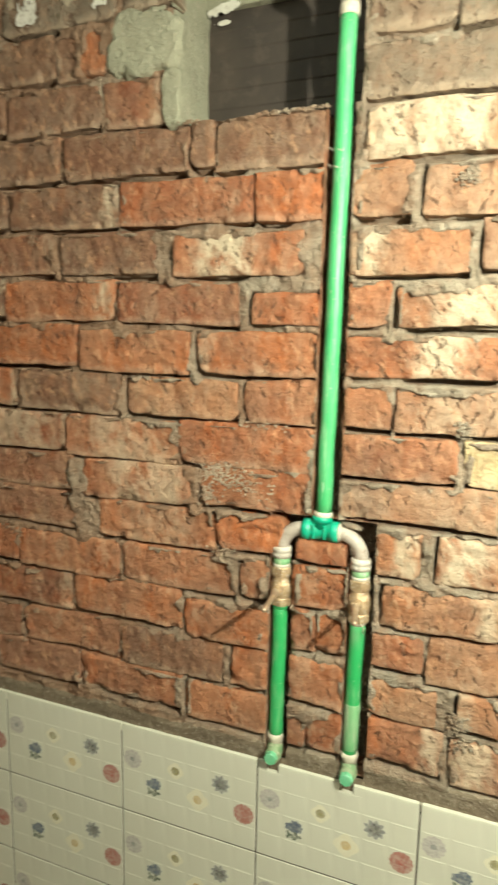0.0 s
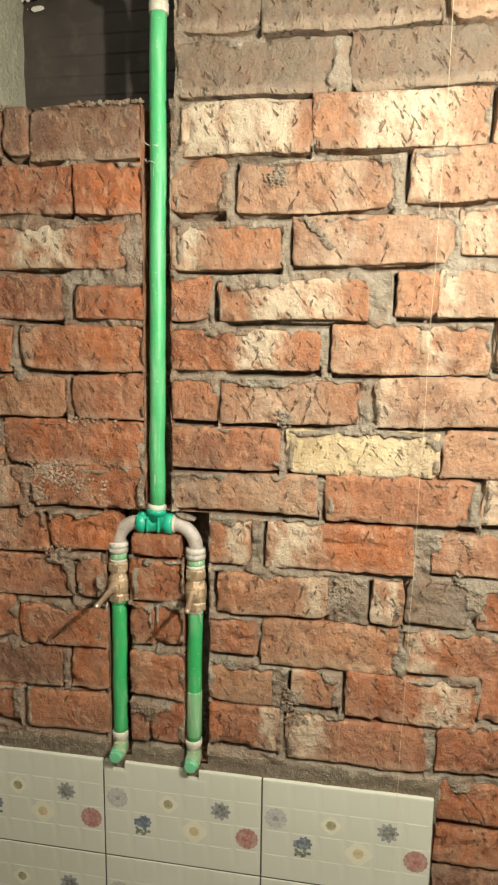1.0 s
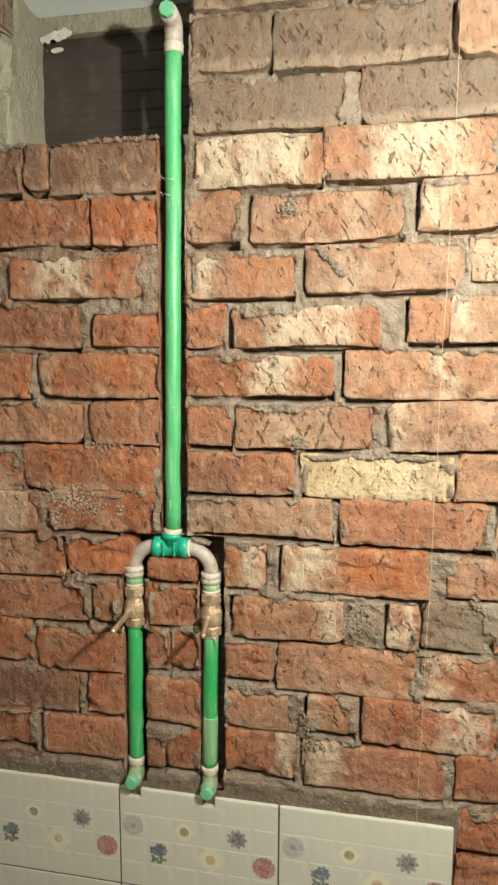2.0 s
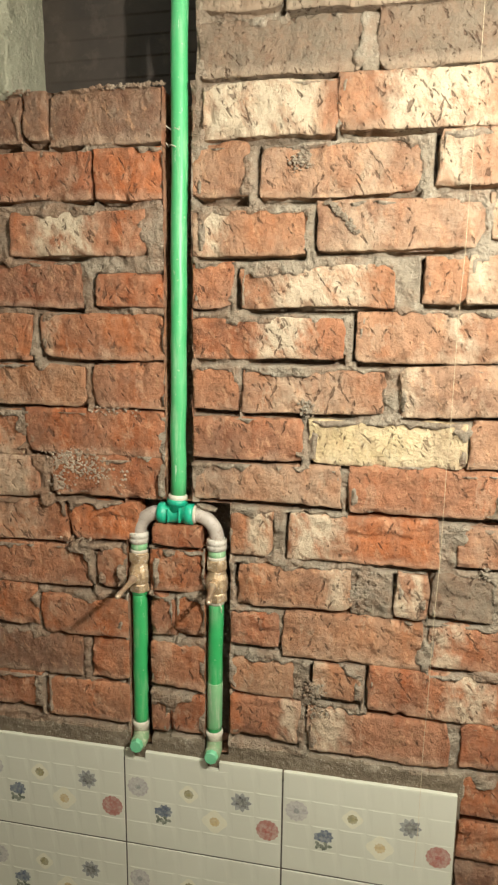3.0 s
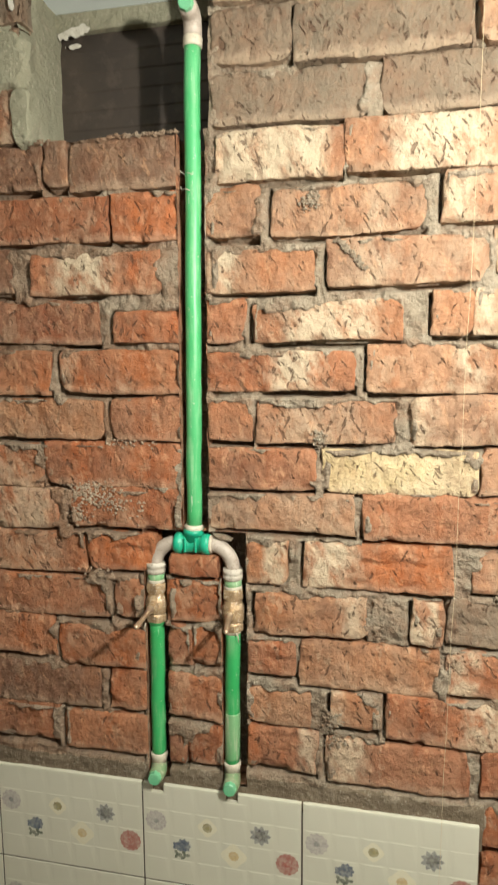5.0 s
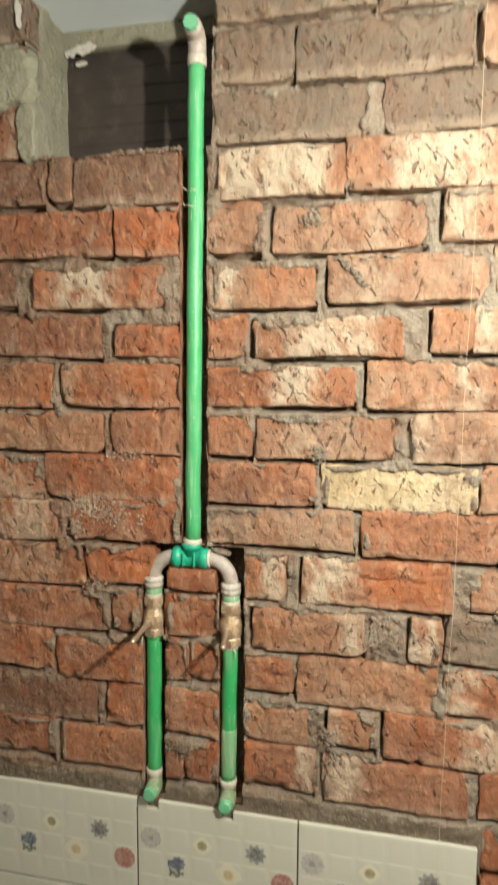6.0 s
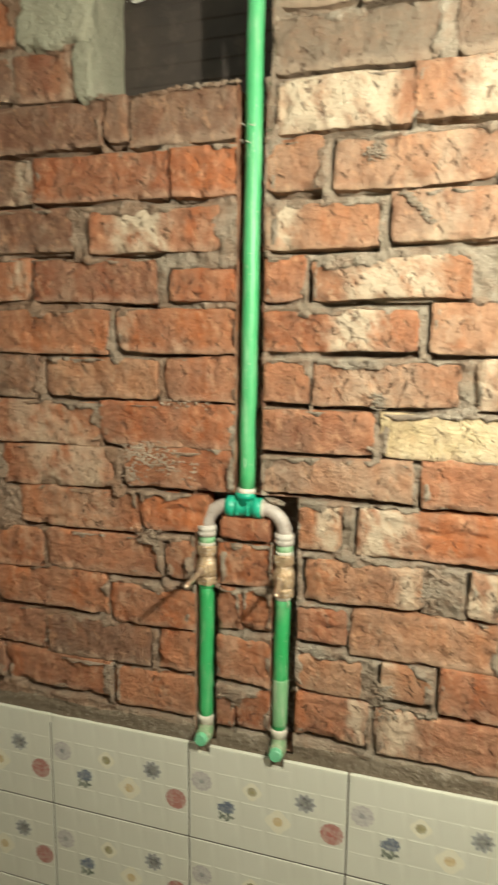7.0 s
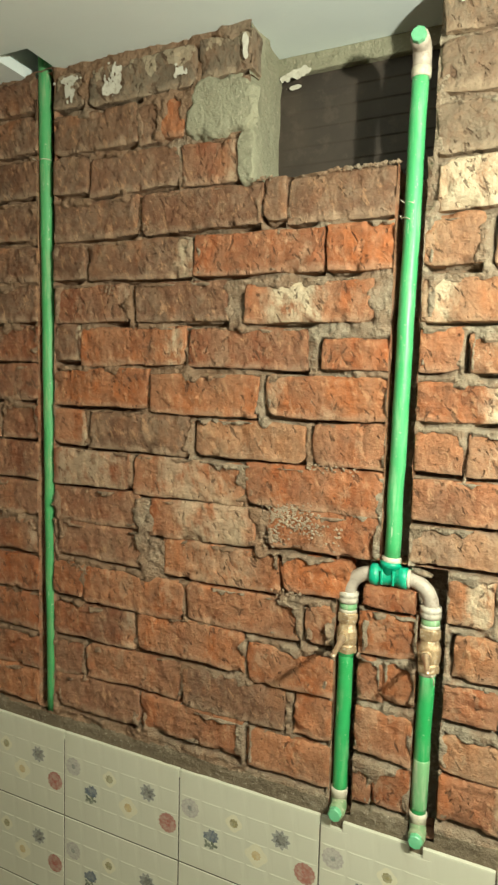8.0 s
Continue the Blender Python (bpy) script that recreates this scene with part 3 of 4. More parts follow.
band = np.clip((TOP_TILE + 0.035 + 0.006 * vnoise(X, Z, 0.08, 5) - Z) / 0.012, 0, 1) * (X < 0.61)
Y = Y * (1 - band) + (-0.003 + 0.0011 * rough(X, Z, 9) - 0.004 * np.clip(vnoise(X, Z, 0.022, 12) - 0.45, 0, 1)) * band
keep = np.ones((len(gz) - 1, len(gx) - 1), bool)
mx, mz = (X[:-1, :-1] + STEP / 2), (Z[:-1, :-1] + STEP / 2)
for c in CHASES:
    keep &= ~((mx > c[0]) & (mx < c[1]) & (mz > c[2]) & (mz < c[3]))
keep &= ~((mx > NICHE[0]) & (mx < NICHE[1]) & (mz > SILL))
I = np.arange(X.size).reshape(X.shape)
quads = np.stack([I[:-1, :-1], I[:-1, 1:], I[1:, 1:], I[1:, :-1]], -1)[keep]
mortar = new("mortar", mesh_of("mortar", np.stack([X, Y, Z], -1).reshape(-1, 3).tolist(), quads.tolist(), MORTAR))
mortar.parent = wall
mortar.data.materials.append(OLD_PLASTER)                # the trowelled strip over the tiles
mortar.data.polygons.foreach_set("material_index", (band[:-1, :-1][keep] > 0.5).astype(np.int32))
tagged(mortar, "rough grey cement mortar between the bricks")


def channel(c, ends):
    """The cut sides and floor of a groove; ends: which of left, right, bottom, top are walls."""
    x0, x1, z0, z1 = c
    bm = bmesh.new()
    n = max(2, int((z1 - z0) / 0.012))
    for side, x in (("l", x0), ("r", x1)):
        if side in ends:
            rows = []
            for k in range(n + 1):
                z = z0 + (z1 - z0) * k / n
                rows.append([bm.verts.new((x + 0.0025 * float(vnoise(y * 3 + x, z, 0.03, 6)) * (y > 0), y, z)) for y in (0.002, 0.018, 0.034, 0.062)])
            for a, b in zip(rows, rows[1:]):
                for i in range(3):
                    bm.faces.new((a[i], a[i + 1], b[i + 1], b[i]))
    for side, z in (("b", z0), ("t", z1)):
        if side in ends:
            bm.faces.new([bm.verts.new(p) for p in ((x0, 0.004, z), (x1, 0.004, z), (x1, 0.062, z), (x0, 0.062, z))])
    return part("pipe_groove", bm, CUT, wall, "groove cut into the bricks for a pipe")


channel(CHASES[0], "lr")
channel(CHASES[1], "lrt")
channel(CHASES[2], "lb")
channel(CHASES[3], "rb")
channel(CHASES[4], "lrbt")
bm = bmesh.new()
block(bm, 0.052, 0.154, 0.02, 0.0585, 1.012, 1.402)
part("groove_rib", bm, CUT, wall)

# ---- the niche under the ceiling: plastered cheek, lintel strip, dark shuttered vent ----
bm = bmesh.new()
rows = []
for k in range(25):
    z = SILL - 0.01 + (CEIL - SILL + 0.01) * k / 24
    rows.append([bm.verts.new((NICHE[0] - 0.004 + 0.006 * float(vnoise(y * 2, z, 0.05, 4)) + 0.004 * float(vnoise(y, z, 0.02, 7)), y, z)) for y in (0.006, 0.02, 0.035, 0.05, 0.07, 0.09, 0.11, BACK + 0.02)])
for a, b in zip(rows, rows[1:]):
    for i in range(7):
        bm.faces.new((a[i], a[i + 1], b[i + 1], b[i]))
part("niche_cheek", bm, PLASTER, wall, "grey cement-plastered side of the niche", smooth=True)
bm = bmesh.new()
block(bm, NICHE[1], NICHE[1] + 0.05, 0.016, BACK + 0.02, SILL - 0.02, CEIL)
part("niche_cheek", bm, MORTAR, wall)
bm = bmesh.new()
block(bm, NICHE[0] - 0.02, 0.0835, 0.012, BACK + 0.03, SILL - 0.06, SILL - 0.012)
block(bm, 0.0835, NICHE[1] + 0.02, 0.062, BACK + 0.03, SILL - 0.06, SILL - 0.012)
part("niche_sill", bm, MORTAR, wall)

vent = tagged(new("window_1"), "dark brown louvred shutter board closing a small vent", "vent window", kind="structure")
bm = bmesh.new()
block(bm, NICHE[0] - 0.02, NICHE[1], BACK + 0.012, BACK + 0.03, SILL - 0.02, CEIL - 0.02)
part("shutter_board", bm, BOARD, vent)
for k in range(7):
    z = SILL + 0.004 + k * 0.0345
    bm = bmesh.new()
    vs = [bm.verts.new(p) for p in ((NICHE[0], BACK + 0.012, z + 0.033), (NICHE[1], BACK + 0.012, z + 0.033), (NICHE[1], BACK + 0.0105, z + 0.003), (NICHE[0], BACK + 0.0105, z + 0.003),
                                    (NICHE[1], BACK + 0.012, z), (NICHE[0], BACK + 0.012, z))]
    bm.faces.new((vs[0], vs[1], vs[2], vs[3]))
    bm.faces.new((vs[3], vs[2], vs[4], vs[5]))
    part("slat", bm, BOARD, vent)
bm = bmesh.new()
block(bm, NICHE[0] - 0.01, NICHE[1], BACK - 0.004, BACK + 0.03, CEIL - 0.034, CEIL, 0.003)
part("lintel_strip", bm, PLASTER, vent, "grey plaster strip under the ceiling")

# cement thrown over the pier's corner
def patch(x0, x1, z0, z1, proud, seed):
    n = 44
    u, v = np.meshgrid(np.linspace(-1, 1, n), np.linspace(-1, 1, n))
    x, z = (x0 + x1) / 2 + u * (x1 - x0) / 2, (z0 + z1) / 2 + v * (z1 - z0) / 2
    r = np.sqrt(np.abs(u) ** 3 + np.abs(v) ** 3) + 0.22 * vnoise(x, z, 0.03, seed) + 0.12 * vnoise(x, z, 0.012, seed + 1)
    y = -proud * np.clip((1 - r) * 5, 0, 1) + 0.012 * np.clip((r - 0.92) * 6, 0, 1) + 0.0022 * rough(x, z, seed)
    idx = np.arange(n * n).reshape(n, n)
    ok = np.maximum(r[:-1, :-1], r[1:, 1:]) < 1.08
    quads = np.stack([idx[:-1, :-1], idx[:-1, 1:], idx[1:, 1:], idx[1:, :-1]], -1)[ok]
    ob = new("cement_patch", mesh_of("cement_patch", np.stack([x, y, z], -1).reshape(-1, 3).tolist(), quads.tolist(), PLASTER))
    ob.parent = wall
    return tagged(ob, "greenish-grey cement patch")


patch(-0.322, -0.170, 2.240, 2.356, 0.008, 41)
patch(-0.208, -0.172, 2.150, 2.252, 0.005, 44)


def splash(x0, x1, z0, z1, y, seed, owner, torn=1.0):
    """A thin skin of white paint with a torn outline and runs."""
    n = 70
    u, v = np.meshgrid(np.linspace(-1, 1, n), np.linspace(-1, 1, n))
    x, z = (x0 + x1) / 2 + u * (x1 - x0) / 2, (z0 + z1) / 2 + v * (z1 - z0) / 2
    r = np.hypot(u, v) + torn * (0.45 * vnoise(x, z * 0.6, 0.012, seed) + 0.25 * vnoise(x, z * 0.7, 0.005, seed + 1))
    idx = np.arange(n * n).reshape(n, n)
    quads = np.stack([idx[:-1, :-1], idx[:-1, 1:], idx[1:, 1:], idx[1:, :-1]], -1)[r[:-1, :-1] < 0.82]
    front = np.stack([x, y + 0.0005 * vnoise(x, z, 0.006, seed), z], -1).reshape(-1, 3).tolist()
    ob = new("paint_splash", mesh_of("paint_splash", front, quads.tolist(), PAINT))
    ob.parent = owner
    return tagged(ob, "torn splash of white paint")


splash(-0.186, -0.112, 2.386, 2.414, BACK - 0.0055, 71, vent, 0.8)
splash(-0.181, -0.140, 2.374, 2.384, BACK + 0.004, 73, vent)
splash(-0.201, -0.186, 2.365, 2.415, -0.0078, 75, wall, 0.7)
splash(-0.612, -0.572, 2.350, 2.412, -0.0065, 79, wall, 1.4)
splash(-0.640, -0.560, 2.396, 2.412, -0.0066, 85, wall, 1.3)
splash(-0.512, -0.462, 2.352, 2.420, -0.0065, 77, wall, 1.5)
splash(-0.345, -0.312, 2.358, 2.388, -0.0065, 81, wall, 1.4)
rng = random.Random(12)
for k in range(44):
    x, z = 0.165 + 0.70 * k / 43 + rng.uniform(-0.02, 0.02), CEIL - 0.008 - abs(rng.gauss(0, 0.026))
    w, h = rng.uniform(0.004, 0.014) * (0.6 + 40 * max(0, z - CEIL + 0.03)), rng.uniform(0.006, 0.016)
    splash(x - w, x + w, z - h, min(z + h, CEIL - 0.001), -0.0078, 83 + 2 * k, wall)

# ---- tiles ----
TW, TH, PITCH = 0.2990, 0.1974, 0.302


def tile_mesh(notches=()):
    """A glazed tile pressed with six by four shallow cushions. notches: spans cut out of its top edge for outlets."""
    bm = bmesh.new()
    cut = TH - 0.0165
    if notches:
        block(bm, 0, TW, -0.009, 0.0, 0, cut, 0.0008)
        x = 0.0
        for n0, n1 in (*notches, (TW, TW)):
            block(bm, x, n0, -0.009, 0.0, cut - 0.0008, TH, 0.0008)
            x = n1
    else:
        block(bm, 0, TW, -0.009, 0.0, 0, TH, 0.0012)
    cw, ch = TW / 6, TH / 4
    for i in range(6):
        for j in range(4):
            x0, x1, z0, z1 = i * cw + 0.0004, (i + 1) * cw - 0.0004, j * ch + 0.0006, (j + 1) * ch - 0.0006
            if j == 3 and any(x0 < n1 and x1 > n0 for n0, n1 in notches):
                z1 = cut - 0.001
            a = [bm.verts.new(p) for p in ((x0, -0.0091, z0), (x1, -0.0091, z0), (x1, -0.0091, z1), (x0, -0.0091, z1))]
            b = [bm.verts.new(p) for p in ((x0 + 0.010, -0.00915, z0 + 0.003), (x1 - 0.010, -0.00915, z0 + 0.003), (x1 - 0.010, -0.0096, z1 - 0.0016), (x0 + 0.010, -0.0096, z1 - 0.0016))]
            bm.faces.new(b)
            for k in range(4):
                bm.faces.new((a[k], a[(k + 1) % 4], b[(k + 1) % 4], b[k]))
    bmesh.ops.recalc_face_normals(bm, faces=bm.faces)
    me = bpy.data.meshes.new("tile")
    bm.to_mesh(me)
    bm.free()
    me.materials.append(TILE)
    return me


def print_material(name, a, b):
    n = Nodes(name)
    ink = n.mix(n.ramp(n.noise(190.0, 3.0), 0.38, 0.62), a, b)
    return n.done(n.mix(n.ramp(n.noise(120.0, 4.0, 0.7), 0.40, 0.66, 0.08, 0.42), ink, (0.63, 0.625, 0.505)), 0.24, 0.0, 0.5)


INK = {
    "lilac": print_material("print_lilac", (0.50, 0.46, 0.42), (0.36, 0.33, 0.31)),
    "grey": print_material("print_grey", (0.26, 0.26, 0.25), (0.18, 0.18, 0.185)),
    "olive": print_material("print_olive", (0.34, 0.29, 0.13), (0.22, 0.19, 0.09)),
    "cream": print_material("print_cream", (0.73, 0.70, 0.53), (0.71, 0.67, 0.49)),
    "navy": print_material("print_navy", (0.05, 0.05, 0.05), (0.16, 0.155, 0.155)),
    "blue": print_material("print_blue", (0.045, 0.065, 0.115), (0.12, 0.15, 0.20)),
    "leaf": print_material("print_leaf", (0.075, 0.095, 0.07), (0.13, 0.15, 0.11)),
    "ochre": print_material("print_ochre", (0.60, 0.46, 0.22), (0.50, 0.36, 0.18)),
    "red": print_material("print_red", (0.33, 0.10, 0.08), (0.38, 0.155, 0.125)),
    "dark_red": print_material("print_dark_red", (0.30, 0.05, 0.045), (0.38, 0.08, 0.06)),
}


def disc(bm, y, petals, r, inner, slot, cx=0.0, cz=0.0, turn=0.0):
    """A flat blossom outline with petals between the two radii."""
    n = max(20, petals * 4)
    ring = []
    for k in range(n):
        a = 2 * math.pi * k / n + turn
        w = 0.5 + 0.5 * math.cos(petals * a)
        rr = inner + (r - inner) * w
        ring.append(bm.verts.new((cx + rr * math.cos(a), y, cz + rr * math.sin(a))))
    f = bm.faces.new(ring)
    f.material_index = slot
    if f.normal.y > 0:
        f.normal_flip()


def flower_mesh(name, inks, shapes):
    bm = bmesh.new()
    for k, (petals, r, inner, slot, cx, cz) in enumerate(shapes):
        disc(bm, -0.00985 - 0.00012 * k, petals, r, inner, slot, cx, cz)
    bm.normal_update()
    for f in bm.faces:
        if f.normal.y > 0:
            f.normal_flip()
    me = bpy.data.meshes.new(name)
    bm.to_mesh(me)
    bm.free()
    for ink in inks:
        me.materials.append(INK[ink])
    return me


FLOWERS = [  # mesh, column, row from the top
    (flower_mesh("printed_flower", ("lilac", "grey"), [(12, 0.0215, 0.0190, 0, 0, 0), (9, 0.0062, 0.0045, 1, 0, 0)]), 0, 1),
    (flower_mesh("printed_flower", ("cream", "olive"), [(4, 0.0190, 0.0150, 0, 0, 0), (8, 0.0098, 0.0085, 1, 0, 0)]), 2, 1),
    (flower_mesh("printed_flower", ("grey", "navy"), [(9, 0.0205, 0.0140, 0, 0, 0), (7, 0.0130, 0.0085, 1, 0.001, 0)]), 4, 1),
    (flower_mesh("printed_flower", ("blue", "leaf", "blue"), [(9, 0.0150, 0.0115, 0, 0.003, 0.006), (5, 0.0100, 0.0070, 0, -0.009, 0.004), (3, 0.0095, 0.0030, 1, -0.009, -0.013), (3, 0.0100, 0.0028, 1, 0.006, -0.013), (4, 0.0065, 0.0025, 1, -0.001, -0.017)]), 1, 2),
    (flower_mesh("printed_flower", ("cream", "ochre"), [(4, 0.0250, 0.0195, 0, 0, 0), (10, 0.0105, 0.0085, 1, 0, 0)]), 3, 2),
    (flower_mesh("printed_flower", ("red", "dark_red"), [(14, 0.0218, 0.0200, 0, 0, 0), (9, 0.0070, 0.0055, 1, 0, 0)]), 5, 2),
]
TILE_ME, NOTCHED = tile_mesh(), tile_mesh(((0.0175, 0.0405), (0.1595, 0.1825)))
for row in range(5):
    for col in range(-4, 2):
        x, z = col * PITCH + 0.001, TOP_TILE - 0.0005 - TH - row * 0.2005
        if x < WEST:
            continue
        tile = new("tile", NOTCHED if (row, col) == (0, 0) else TILE_ME)
        tile.parent = wall
        tile.location = (x, -0.0012, z)
        for me, c, r in FLOWERS:
            f = new("printed_flower", me)
            f.parent = tile
            f.location = ((c + 0.5) * TW / 6, 0, TH - (r + 0.5) * TH / 4)
bm = bmesh.new()
block(bm, WEST, 0.6020, -0.0092, 0.0, 0.0, TOP_TILE - 0.019)
part("tile_joint", bm, GROUT, wall, "dark unfilled joint behind the tiles")

# ---- pipes ----
R = 0.0136                         # pipe radius
Y0 = 0.012                         # depth of the pipes' axis


def wobble(a, b, steps=16, amount=0.0012, seed=1):
    rng = random.Random(seed)
    pts = [Vector(a).lerp(Vector(b), k / steps) for k in range(steps + 1)]
    return [p + Vector((rng.uniform(-amount, amount), 0, 0)) if 0 < k < steps else p for k, p in enumerate(pts)]


plumbing = tagged(new("water_pipes"), "green plastic water pipe branching into two brass ball valves", "water pipe")
plumbing.location = (0.1, 0, 1.0)
P = Matrix.Translation((-0.1, 0, -1.0))


def fitting(name, bm, material, parent=plumbing, label="", smooth=True):
    bmesh.ops.transform(bm, matrix=P, verts=bm.verts)
    ob = part(name, bm, material, parent, label, smooth)
    if parent is not plumbing:
        ob.matrix_parent_inverse = Matrix.Identity(4)
    return ob


riser = fitting("riser_pipe", tube(wobble((0.1035, Y0, 1.486), (0.1145, Y0 - 0.002, 2.296), 24, 0.0009, 2), R), GREEN_RISER)
# top elbow, turned out of the wall
ex = 0.1155
fitting("top_collar", turned((ex - 0.0005, Y0 - 0.002, 2.286), (ex, Y0 - 0.002, 2.302), [(0, 0.0138), (0.08, 0.0158), (0.92, 0.0158), (1, 0.0148)]), PALE, label="pale smeared pipe collar")
fitting("top_elbow", tube([(ex, Y0 - 0.002, 2.300), (ex, Y0 - 0.002, 2.318), (ex, Y0 - 0.004, 2.327), (ex, Y0 - 0.011, 2.333), (ex, Y0 - 0.022, 2.335), (ex, -0.022, 2.335)],
                         [0.0150, 0.0150, 0.0152, 0.0152, 0.0148, 0.0142]), GREY_PIPE, label="dusty grey elbow")
fitting("plug", turned((ex, -0.018, 2.335), (ex, -0.031, 2.335), [(0, 0.0112), (0.1, 0.0124), (0.85, 0.0124), (1, 0.0114)], 8), PLUG, label="pale green end plug", smooth=False)
# tee
tee = bmesh.new()
tube([(0.068, Y0, 1.4605), (0.070, Y0, 1.4605), (0.082, Y0, 1.4605), (0.083, Y0, 1.4605), (0.118, Y0, 1.4610), (0.119, Y0, 1.4610), (0.131, Y0, 1.4610), (0.133, Y0, 1.4610)],
     [0.0165, 0.0192, 0.0192, 0.0170, 0.0170, 0.0192, 0.0192, 0.0165], 24, True, tee)
tube([(0.1005, Y0, 1.462), (0.1015, Y0, 1.478), (0.102, Y0, 1.479), (0.1025, Y0, 1.488)], [0.0165, 0.0165, 0.0188, 0.0180], 24, True, tee)
block(tee, 0.089, 0.092, Y0 - 0.020, Y0, 1.449, 1.474, 0.0008)
block(tee, 0.109, 0.112, Y0 - 0.020, Y0, 1.449, 1.474, 0.0008)
fitting("tee", tee, TEAL, label="teal-green tee joint")
fitting("tee_collar", turned((0.1025, Y0, 1.486), (0.103, Y0, 1.496), [(0, 0.0150), (0.2, 0.0172), (0.8, 0.0168), (1, 0.0140)]), PALE, label="pale cement-smeared collar")
fitting("tee_collar", turned((0.1325, Y0, 1.461), (0.1375, Y0, 1.461), [(0, 0.0155), (0.2, 0.0168), (0.8, 0.0160), (1, 0.0120)]), PALE)

for side in (-1, 1):
    left = side < 0
    x = 0.0300 if left else 0.1735             # axis of this branch
    start = 0.070 if left else 0.132
    rad = abs(x - start) if abs(x - start) < 0.045 else 0.042
    bend = (arc((x + rad, 1.4605 - rad), rad, 90, 180, Y0) if left else arc((x - rad, 1.4605 - rad), rad, 90, 0, Y0)) + [(x, Y0, 1.413)]
    fitting("bend", tube(bend, 0.0128, 20), GREY_PIPE, label="dusty grey plastic bend")
    zt = 1.423 if left else 1.420
    fitting("collar", turned((x, Y0, zt), (x, Y0, zt - 0.021), [(0, 0.0135), (0.06, 0.0178), (0.42, 0.0182), (0.5, 0.0165), (0.58, 0.0182), (0.94, 0.0175), (1, 0.014)]), COLLAR, label="ribbed pale grey pipe collar")
    fitting("coupling", turned((x, Y0, zt - 0.020), (x, Y0, zt - 0.034), [(0, 0.0140), (0.1, 0.0158), (0.9, 0.0158), (1, 0.014)]), GREEN_FADED, label="short smeared green coupling ring")
    fitting("tape_ring", turned((x, Y0, zt - 0.031), (x, Y0, zt - 0.038), [(0, 0.0150), (0.2, 0.0168), (0.8, 0.0168), (1, 0.015)]), PALE, label="pale sealing ring")
    zv, zb = zt - 0.037, (1.311 if left else 1.305)
    body = turned((x, Y0, zv), (x, Y0, zb), [(0, 0.0165), (0.05, 0.0178), (0.24, 0.0178), (0.27, 0.0155), (0.34, 0.0165), (0.45, 0.0200), (0.60, 0.0208), (0.74, 0.0190), (0.78, 0.0165), (0.82, 0.0180), (0.97, 0.0180), (1, 0.0150)], 16)
    for v in body.verts:                                  # wrapped in tape and paint, so never quite round
        v.co += 0.0011 * noise.noise_vector(v.co * 130.0)
    tube([(x, Y0 - 0.015, zv - 0.041), (x, Y0 - 0.030, zv - 0.041), (x, Y0 - 0.0305, zv - 0.041), (x, Y0 - 0.038, zv - 0.041)], [0.0105, 0.0100, 0.0075, 0.0070], 12, True, body)
    for top, low in ((zv - 0.001, zv - 0.0165), (zb + 0.0145, zb + 0.001)):      # hexagonal ends
        tube([(x, Y0, top), (x, Y0, top - 0.001), (x, Y0, low + 0.001), (x, Y0, low)], [0.0180, 0.0198, 0.0198, 0.0180], 6, True, body)
    valve = fitting("ball_valve", body, BRASS, label="worn brass ball valve", smooth=False)
    hub = Vector((x, Y0 - 0.036, zv - 0.041))
    end = hub + (Vector((0.017, -0.110, 0.016)) if left else Vector((0.016, -0.086, 0.012)))
    lever = tube([hub + Vector((0, 0.004, 0.002)), hub, hub.lerp(end, 0.2), hub.lerp(end, 0.6), hub.lerp(end, 0.94), end], [0.0075, 0.0072, 0.0050, 0.0042, 0.0046, 0.0030], 12)
    fitting("lever", lever, STEEL, valve, "short tapered metal lever handle")
    x2 = 0.0270 if left else 0.1690
    z2 = 1.047 if left else 1.045
    down = wobble((x - 0.001, Y0, zb + 0.004), (x2, Y0, z2 - 0.006), 12, 0.0007, 5 if left else 6)
    fitting("branch_pipe", tube(down, R), GREEN)
    fitting("pipe_end_ring", turned((x - 0.001, Y0, zb + 0.002), (x - 0.001, Y0, zb - 0.006), [(0, 0.0140), (0.2, 0.0152), (0.7, 0.0150), (1, 0.0138)]), PALE if not left else GREEN)
    if not left:
        fitting("sleeve", turned((0.1707, Y0, 1.148), (0.1694, Y0, 1.058), [(0, 0.0137), (0.03, 0.0142), (0.97, 0.0142), (1, 0.0137)]), GREEN_FADED, label="faded, cement-smeared pipe sleeve")
    fitting("foot_collar", turned((x2, Y0, z2 + 0.006), (x2, Y0, z2 - 0.014), [(0, 0.0138), (0.1, 0.0160), (0.4, 0.0162), (0.55, 0.0150), (1, 0.0146)]), PALE, label="pale cement-smeared collar")
    px = x2 + 0.003
    fitting("foot_elbow", tube([(x2, Y0, z2 - 0.008), (x2, Y0 - 0.001, z2 - 0.018), (px, Y0 - 0.012, z2 - 0.0255), (px, -0.008, z2 - 0.0265), (px, -0.019, z2 - 0.026)],
                              [0.0145, 0.0148, 0.0150, 0.0148, 0.0140]), GREEN_SMEAR, label="cement-smeared outlet elbow")
    fitting("plug", turned((px, -0.015, z2 - 0.026), (px, -0.029, z2 - 0.0255), [(0, 0.0108), (0.08, 0.0120), (0.9, 0.0120), (1, 0.0106)], 8), PLUG, label="pale green end plug", smooth=False)

